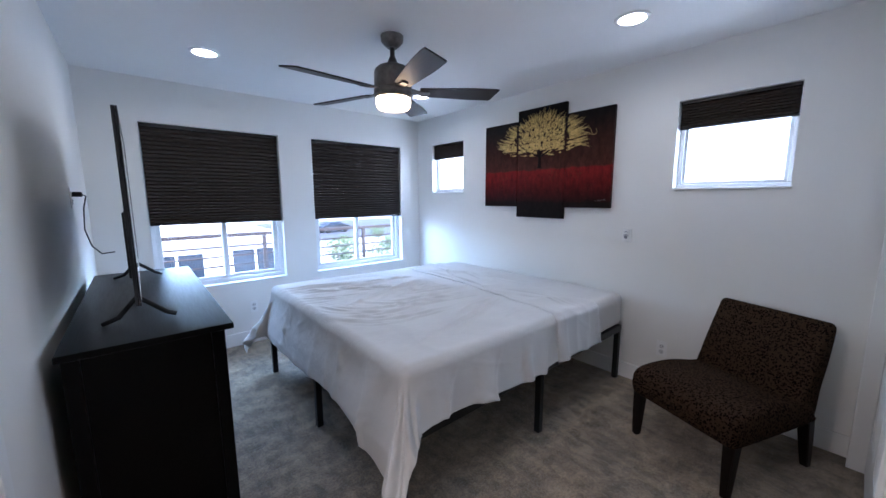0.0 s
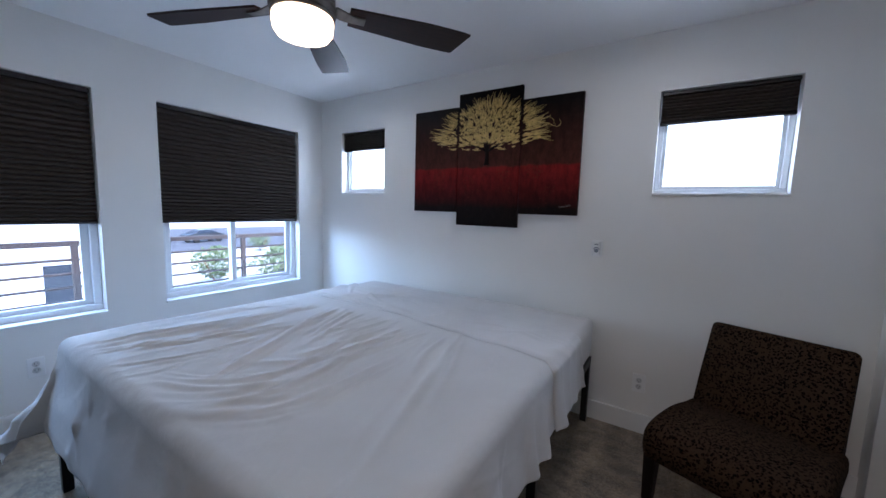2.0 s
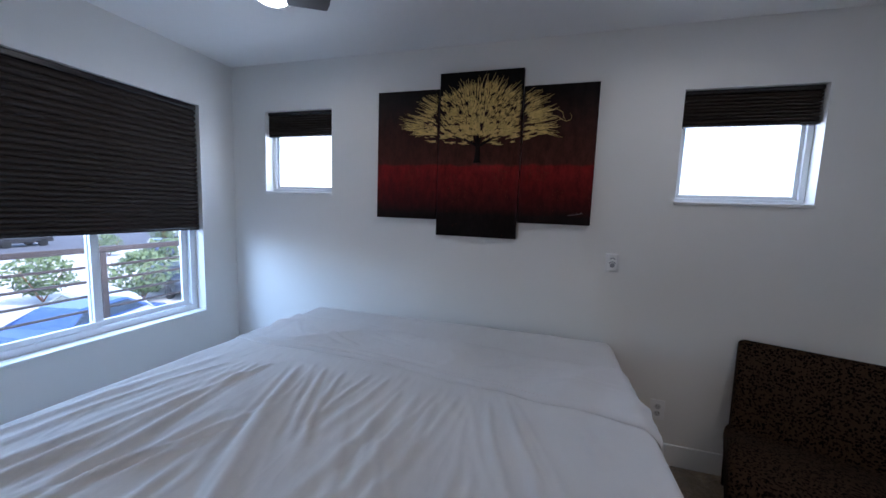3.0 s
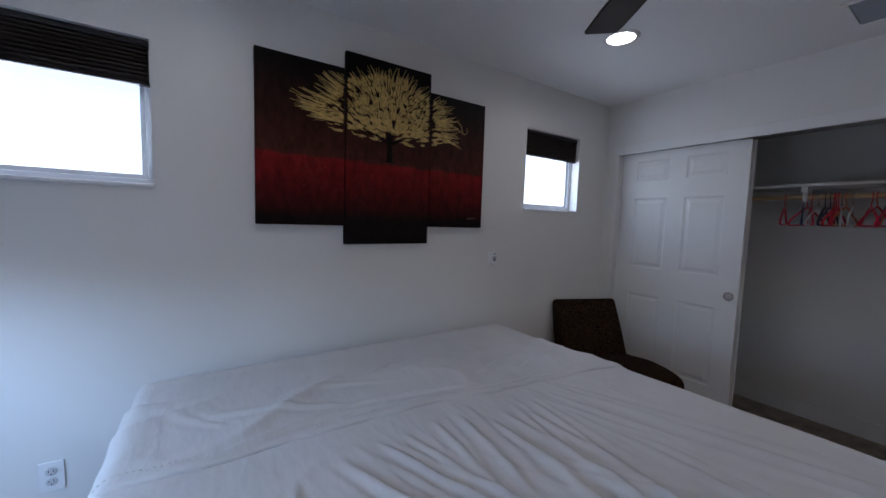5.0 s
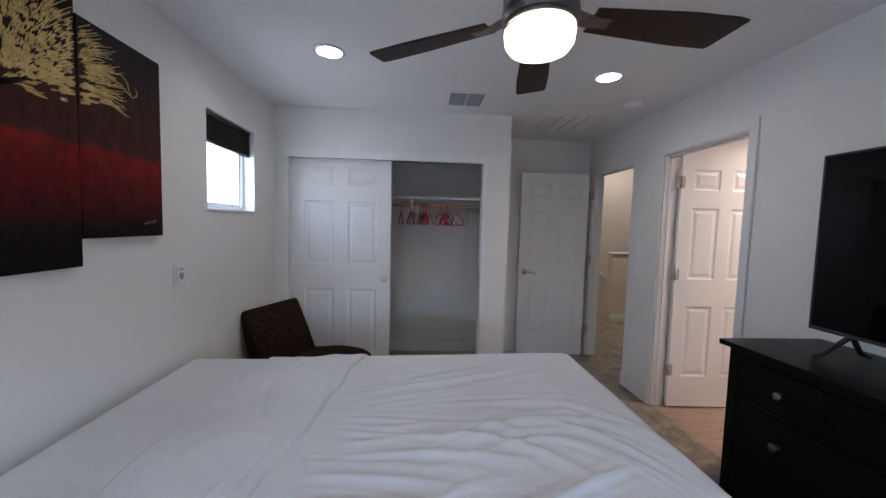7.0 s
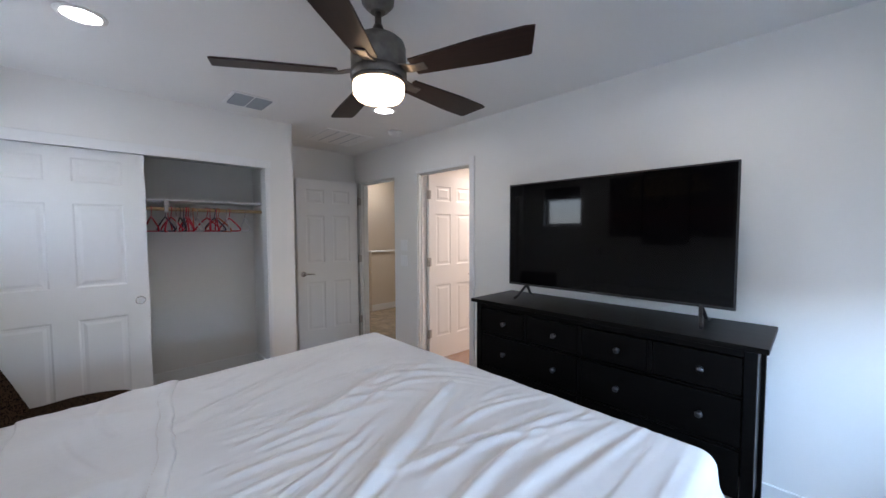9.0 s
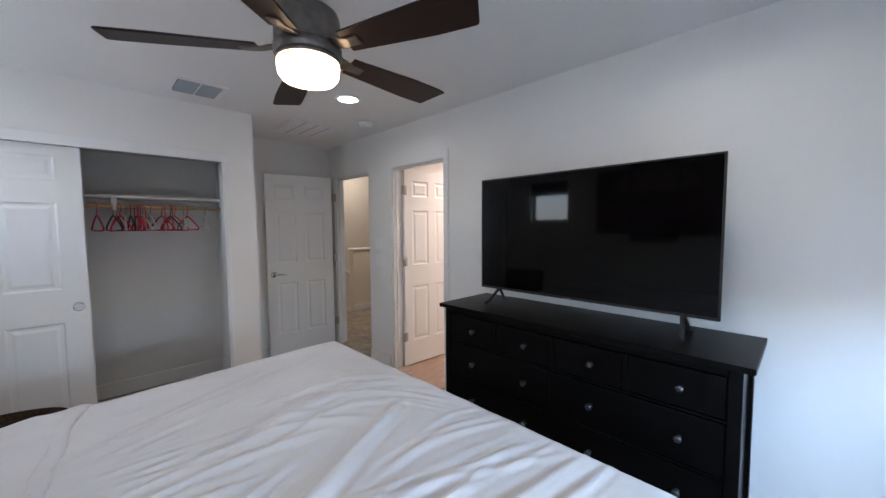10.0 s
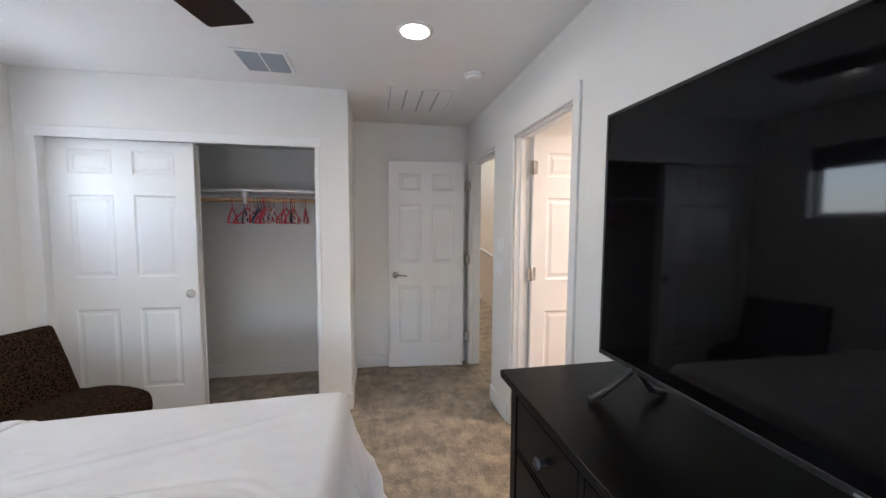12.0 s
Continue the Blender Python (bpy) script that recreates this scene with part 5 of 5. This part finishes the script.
for p in PAN:
    art = thing("canvas_painting", {"a": "dark canvas of golden branches over a red field", "b": "tallest dark canvas with golden tree and trunk on red field", "c": "dark canvas with golden branch tips, red field, small signature"}[p[0]], "painting", pose(0, 0, 0), "canvases of the tree painting")
    box_part("canvas", (FACE, p[1], p[3], EAST - 0.001, p[2], p[4]), CANVAS, art, r=0.003)
    bm = bmesh.new()
    for py, pz, ln, wd, tw in strokes:
        dy, dz = -math.cos(tw), math.sin(tw)
        ends = [(py - dy * ln / 2, pz - dz * ln / 2), (py + dy * ln / 2, pz + dz * ln / 2)]
        if not all(inside(a, b, p) for a, b in ends):
            continue
        ny, nz = -dz, dy
        sec = [(-0.5, 0.3), (-0.2, 1.0), (0.25, 0.9), (0.5, 0.25)]
        top, bot = [], []
        off = rng.uniform(0.0006, 0.0030)
        for q, wf in sec:
            cy, cz = py + dy * ln * q, pz + dz * ln * q
            top.append(bm.verts.new((FACE - off, cy + ny * wd * wf, cz + nz * wd * wf)))
            bot.append(bm.verts.new((FACE - off, cy - ny * wd * wf, cz - nz * wd * wf)))
        for i in range(3):
            bm.faces.new([top[i], top[i + 1], bot[i + 1], bot[i]])
    for pts in curls:
        keep = [q for q in pts if inside(*q, p)]
        if len(keep) > 1:
            tube(bm, [(FACE - 0.0012, *q) for q in keep], [0.0024 - 0.0014 * i / len(keep) for i in range(len(keep))], 4)
    part("gold_brushwork", bm, GOLD, art, "raised gold brush strokes", "stuff")
    bm = bmesh.new()
    n = 0
    for k in range(700):
        y, z = rng.uniform(p[1], p[2]), 1.69 - abs(rng.gauss(0, 0.13))
        cl = noise.noise(Vector((y * 7, z * 7, 3)))
        if not inside(y, z, p) or cl < 0.2:
            continue
        s = rng.uniform(0.0007, 0.0022)
        vs = [bm.verts.new((FACE - 0.0012, y + a * s, z + b * s * 1.6)) for a, b in ((-1, -0.6), (0.7, -1), (1, 0.5), (-0.4, 1))]
        bm.faces.new(vs)
    part("ochre_scraping", bm, RUST, art, "scraped ochre flecks", "stuff")
    if p[0] == "b":
        bm = bmesh.new()
        tube(bm, [(FACE - 0.0005, TY, 1.698), (FACE - 0.0005, TY, 1.712), (FACE - 0.0005, TY - 0.002, 1.76), (FACE - 0.0005, TY, 1.81), (FACE - 0.0035, TY + 0.003, 1.875)], [0.026, 0.018, 0.015, 0.014, 0.005], 8)
        for dy, dz, w in ((0.135, 0.055, 0.010), (-0.115, 0.035, 0.010), (0.06, 0.085, 0.007), (-0.055, 0.095, 0.007), (0.19, 0.085, 0.006), (-0.17, 0.06, 0.006)):
            tube(bm, [(FACE - 0.0005, TY, 1.795), (FACE - 0.0025, TY + dy * 0.45, 1.795 + dz * 0.72), (FACE - 0.0035, TY + dy, 1.795 + dz)], [w, w * 0.7, w * 0.25], 6)
        for q in bm.verts:
            q.co.x = FACE - 0.0005 + (q.co.x - FACE + 0.0005) * 0.14
        part("tree_trunk", bm, BARK, art, "black painted trunk")
    if p[0] == "c":
        bm = bmesh.new()
        tube(bm, [(FACE - 0.001, 2.525 - 0.0065 * k, 1.398 + 0.006 * math.sin(k * 1.9) + 0.0012 * k) for k in range(13)], 0.0009, 4)
        part("signature", bm, INK, art, "small pale signature scrawl")

# ---- wall plates ----
SLOT = shader("outlet_slot", (0.03, 0.03, 0.03), 0.6)
SOCKETM = shader("socket_plastic", (0.60, 0.60, 0.60), 0.4)


def outlet(m, label, plug=False):
    """A duplex outlet: x across, y out of the wall, z up."""
    t = thing("wall_outlet", label, "wall outlet", m, "wall outlets")
    box_part("cover_plate", (-0.036, 0, -0.058, 0.036, 0.006, 0.058), PLASTIC, t, r=0.002)
    for z in (-0.02, 0.02):
        bm = bmesh.new()
        lathe(bm, [(0.0165, 0.006), (0.0165, 0.0085), (0.015, 0.009)], 0, z, 20, "y")
        s = part("socket", bm, SOCKETM, t)
        bm = bmesh.new()
        bar(bm, -0.0075, 0.0088, z - 0.002, -0.0055, 0.0096, z + 0.008)
        bar(bm, 0.0055, 0.0088, z - 0.002, 0.0075, 0.0096, z + 0.007)
        bar(bm, -0.002, 0.0088, z - 0.011, 0.002, 0.0096, z - 0.007)
        part("slots", bm, SLOT, s, "dark slots")
    return t


outlet(pose(EAST, 1.966, 0.318, 0, 0, 90), "white duplex wall outlet above the baseboard beside the chair")
outlet(pose(EAST, 4.44, 0.36, 0, 0, 90), "white duplex wall outlet beside the bed's head")
outlet(pose(2.05, NORTH, 0.365, 0, 0, 180), "white duplex wall outlet under the window")
outlet(pose(WEST, 4.03, 1.44, 0, 0, -90), "white duplex wall outlet behind the television, a plug in it")
t = thing("wall_remote", "white fan remote in its wall cradle with two round grey buttons", "remote control", pose(EAST, 2.268, 1.14, 0, 0, 90))
box_part("cradle", (-0.034, 0, -0.052, 0.034, 0.010, 0.052), PLASTIC, t, r=0.004)
bm = bmesh.new()
rbar(bm, -0.023, 0.010, -0.045, 0.023, 0.024, 0.047, r=0.009)
part("remote_body", bm, PLASTIC, t)
bm = bmesh.new()
lathe(bm, [(0.013, 0.024), (0.013, 0.0255), (0.010, 0.0265)], 0, -0.012, 24, "y")
part("button", bm, GREYP, t, "round grey button")
bm = bmesh.new()
tube(bm, [(0.018 * math.cos(radians(a)), 0.0245, -0.012 + 0.020 * math.sin(radians(a))) for a in range(25, 156, 13)], 0.003, 6)
tube(bm, [(0.014 * math.cos(radians(a)), 0.0245, 0.012 + 0.018 * math.sin(radians(a))) for a in range(35, 146, 11)], 0.003, 6)
part("button_arc", bm, GREYP, t, "grey arc buttons")
for z, lab in ((1.27, "white rocker fan switch plate"), (1.10, "white double rocker light switch plate")):
    t = thing("light_switch", lab, "light switch", pose(WEST, 1.22, z, 0, 0, -90), "light switches")
    box_part("cover_plate", (-0.058, 0, -0.058, 0.058, 0.006, 0.058), PLASTIC, t, r=0.002)
    for x in (-0.023, 0.023):
        box_part("rocker", (x - 0.0165, 0.006, -0.033, x + 0.0165, 0.0095, 0.033), PLASTIC, t, r=0.0015, m=pose(0, 0, 0, 2))
t = thing("power_cord", "black plug and thin black cord hanging to the television", "power cord", pose(0, 0, 0))
bm = bmesh.new()
rbar(bm, WEST + 0.009, 4.015, 1.446, WEST + 0.05, 4.045, 1.474, r=0.004)
part("plug", bm, BLACKP, t)
bm = bmesh.new()
tube(bm, [(WEST + 0.045, 4.03, 1.46), (WEST + 0.065, 4.02, 1.45), (WEST + 0.05, 4.00, 1.38), (WEST + 0.045, 3.96, 1.26), (WEST + 0.07, 3.90, 1.17), (WEST + 0.11, 3.84, 1.13), (WEST + 0.165, 3.80, 1.14)], 0.0035, 8)
part("cord", bm, BLACKP, t)

# ---- outdoors ----
GROUND = -3.3
slab("ground", -300, NORTH + 1.6, 300, 900, GROUND - 0.3, GROUND, CONCRETE, "pale concrete yards")
slab("road", -120, 40, 120, 74, GROUND - 0.28, GROUND + 0.03, ASPHALT, "grey asphalt street")
slab("ground_near", -60, -40, 60, NORTH + 1.58, GROUND - 0.3, GROUND - 0.01, CONCRETE, "pale concrete beside the house")
slab("balcony_floor", -3.0, NORTH + THICK, 6.2, 6.35, -0.28, -0.08, CONCRETE, "concrete balcony slab")
rl = thing("balcony_railing", "taupe metal balcony railing with square posts and thin horizontal bars", "railing", pose(0, 0, 0))
RY = 6.22
box_part("top_rail", (-3.0, RY - 0.03, 0.955, 6.2, RY + 0.03, 1.0), RAILM, rl, r=0.005)
for z in (0.835, 0.715, 0.595, 0.475, 0.355, 0.235, 0.115):
    bm = bmesh.new()
    lathe(bm, [(0.011, -3.0), (0.011, 6.2)], RY, z, 10, "x")
    part("bar", bm, RAILM, rl)
for x in (-1.9, -0.45, 1.0, 2.50, 3.95, 5.4):
    box_part("post", (x - 0.022, RY - 0.022, -0.08, x + 0.022, RY + 0.022, 0.955), RAILM, rl, r=0.004)


def low_house(x0, x1, y0, y1, roof, wins):
    """A white stucco building with a parapet and dark windows toward the room."""
    h = thing("house", "low white stucco building with dark windows and a flat parapet roof", "building", pose(0, 0, 0), "buildings across the yard")
    bm = bmesh.new()
    bar(bm, x0, y0, GROUND, x1, y1, roof - 0.25)
    part("wall", bm, STUCCO, h)
    bm = bmesh.new()
    bar(bm, x0 - 0.12, y0 - 0.12, roof - 0.25, x1 + 0.12, y0 + 0.15, roof)
    bar(bm, x0 - 0.12, y1 - 0.15, roof - 0.25, x1 + 0.12, y1 + 0.12, roof)
    bar(bm, x0 - 0.12, y0 + 0.15, roof - 0.25, x0 + 0.15, y1 - 0.15, roof)
    bar(bm, x1 - 0.15, y0 + 0.15, roof - 0.25, x1 + 0.12, y1 - 0.15, roof)
    part("parapet", bm, STUCCO, h)
    for a, b, z0, z1 in wins:
        bm = bmesh.new()
        for d in ((a, z0, b, z0 + 0.07), (a, z1 - 0.07, b, z1), (a, z0 + 0.07, a + 0.07, z1 - 0.07), (b - 0.07, z0 + 0.07, b, z1 - 0.07), ((a + b) / 2 - 0.04, z0 + 0.07, (a + b) / 2 + 0.04, z1 - 0.07)):
            bar(bm, d[0], y0 - 0.06, d[1], d[2], y0 - 0.001, d[3])
        w = part("window", bm, VINYL, h)
        bm = bmesh.new()
        bar(bm, a + 0.07, y0 - 0.03, z0 + 0.07, b - 0.07, y0 - 0.001, z1 - 0.07)
        part("pane", bm, DARKGLASS, w)


low_house(-14.0, 5.6, 16.0, 26.0, 0.05, ((-6.5, -4.2, -2.4, -0.95), (-2.9, -0.9, -2.4, -0.95), (1.30, 2.95, -1.75, -0.40), (3.72, 5.38, -1.75, -0.38)))


def car(x, y, turn, color, label):
    m = shader("car_paint", color, 0.25)
    c = thing("car", label, "car", pose(x, y, GROUND + 0.04, 0, 0, turn), "parked cars")
    prof = [(-2.2, 0.35), (-2.25, 0.75), (-2.05, 0.95), (-1.45, 1.02), (-0.85, 1.42), (0.65, 1.45), (1.25, 1.02), (2.05, 0.88), (2.25, 0.60), (2.2, 0.35)]
    bm = bmesh.new()
    rows = [[bm.verts.new((px, s * (0.88 if pz < 1.1 else 0.68), pz)) for px, pz in prof] for s in (-1, 1)]
    bm.faces.new(rows[0])
    bm.faces.new(rows[1][::-1])
    for i in range(len(prof)):
        j = (i + 1) % len(prof)
        bm.faces.new([rows[0][i], rows[0][j], rows[1][j], rows[1][i]])
    bmesh.ops.bevel(bm, geom=bm.edges[:], offset=0.06, segments=2, affect="EDGES")
    part("body", bm, m, c)
    bm = bmesh.new()
    for s in (-1, 1):
        vs = [bm.verts.new((px, s * yy, pz)) for px, yy, pz in ((-1.25, 0.87, 1.05), (-0.78, 0.73, 1.36), (0.6, 0.73, 1.38), (1.08, 0.87, 1.05))]
        bm.faces.new(vs)
        ws = [bm.verts.new((q.co.x, q.co.y - s * 0.2, q.co.z)) for q in vs]
        bm.faces.new(ws)
    part("windows", bm, DARKGLASS, c)
    for wx in (-1.35, 1.35):
        for s in (-1, 1):
            bm = bmesh.new()
            lathe(bm, [(0.33, s * 0.70), (0.33, s * 0.90)], wx, 0.29, 20, "y")
            part("wheel", bm, BLACKP, c)


for x, y, turn, col, lab in ((-24, 50.5, 0, (0.5, 0.52, 0.55), "silver"), (-9, 50.0, 0, (0.04, 0.06, 0.12), "dark blue"), (-1.5, 50.2, 0, (0.5, 0.5, 0.5), "grey"), (7, 50.4, 0, (0.65, 0.65, 0.65), "white"), (22, 49, 10, (0.03, 0.03, 0.035), "black"), (36, 46, 25, (0.35, 0.36, 0.38), "grey"), (9.3, 16.4, 15, (0.05, 0.10, 0.26), "blue"), (10.2, 17.5, 80, (0.4, 0.42, 0.46), "silver"), (15.5, 21.0, 75, (0.03, 0.04, 0.06), "dark"), (30, 30, 60, (0.5, 0.5, 0.5), "grey"), (24, 34, 60, (0.05, 0.07, 0.14), "navy")):
    car(x, y, turn, col, f"{lab} saloon car parked on the pale ground")


def palm(x, y, tall, seed):
    r = random.Random(seed)
    p = thing("palm_tree", "palm tree with a rusty ringed trunk and drooping fronds", "tree", pose(x, y, GROUND), "palms along the street")
    bm = bmesh.new()
    prof = [(0.30, 0.0)]
    k = 0.12
    while k < tall:
        prof += [(0.22, k), (0.17, k + 0.16)]
        k += 0.18
    lathe(bm, prof, n=12)
    part("trunk", bm, TRUNK, p)
    bm = bmesh.new()
    for i in range(26):
        a, up = r.uniform(0, 6.28), r.uniform(-0.3, 1.0)
        spine = [Vector((0.15 * math.cos(a), 0.15 * math.sin(a), tall))]
        for q in range(1, 7):
            spine.append(Vector((q * 0.33 * math.cos(a), q * 0.33 * math.sin(a), tall + up * q * 0.26 - 0.055 * q * q)))
        for q in range(6):
            for s in (-1, 1):
                for e in (0.0, 0.5):
                    b0 = spine[q].lerp(spine[q + 1], e)
                    side = Vector((-math.sin(a), math.cos(a), -0.5)) * s * 0.42 * (1 - q / 8)
                    w = (spine[q + 1] - spine[q]) * 0.28
                    bm.faces.new([bm.verts.new(b0), bm.verts.new(b0 + side + w), bm.verts.new(b0 + w)])
    part("crown", bm, LEAF, p)


for k, (x, y) in enumerate(((-20, 46), (-11.5, 46), (-3.2, 46.5), (5.5, 46), (14.5, 45), (30, 42))):
    palm(x, y, 5.6 + 0.4 * (k % 3), k)


def shrub(x, y, z, s, seed):
    r = random.Random(seed)
    p = thing("shrub", "loose green shrub in the bright yard", "shrub", pose(x, y, z), "shrubs of the yard")
    bm = bmesh.new()
    for k in range(5):
        a = r.uniform(0, 6.28)
        tube(bm, [(0, 0, 0), (0.3 * s * math.cos(a), 0.3 * s * math.sin(a), 0.5 * s), (0.6 * s * math.cos(a), 0.6 * s * math.sin(a), 0.95 * s)], [0.03, 0.02, 0.01], 5)
    part("trunk", bm, TRUNK, p)
    bm = bmesh.new()
    for k in range(900):
        a, h, q = r.uniform(0, 6.28), r.random(), r.random() ** 0.5
        rad = s * (0.35 + 0.6 * math.sin(3.0 * h + 0.1)) * q * (0.8 + 0.4 * noise.noise(Vector((a, h * 3, seed))))
        c = Vector((rad * math.cos(a), rad * math.sin(a), s * (0.25 + 1.1 * h)))
        u = Vector((r.uniform(-1, 1), r.uniform(-1, 1), r.uniform(-1, 1))).normalized()
        w = u.orthogonal().normalized()
        e = 0.07 * s
        bm.faces.new([bm.verts.new(c - u * e), bm.verts.new(c + w * e * 0.6), bm.verts.new(c + u * e), bm.verts.new(c - w * e * 0.6)])
    part("crown", bm, LEAF, p)


for k, (x, y, s) in enumerate(((21.0, 27, 0.9), (24, 29, 1.1), (19, 23, 0.8), (27, 33, 1.2), (29, 24, 1.2), (35, 30, 1.6), (22, 37, 1.3), (30, 42, 1.8), (13.5, 20.5, 1.7), (16.5, 23.0, 1.9), (11.8, 24.0, 1.6))):
    shrub(x, y, GROUND, s, k)
slab("garden_wall", 6.6, 11.0, 24.0, 11.2, GROUND, GROUND + 1.6, STUCCO, "low white garden wall")
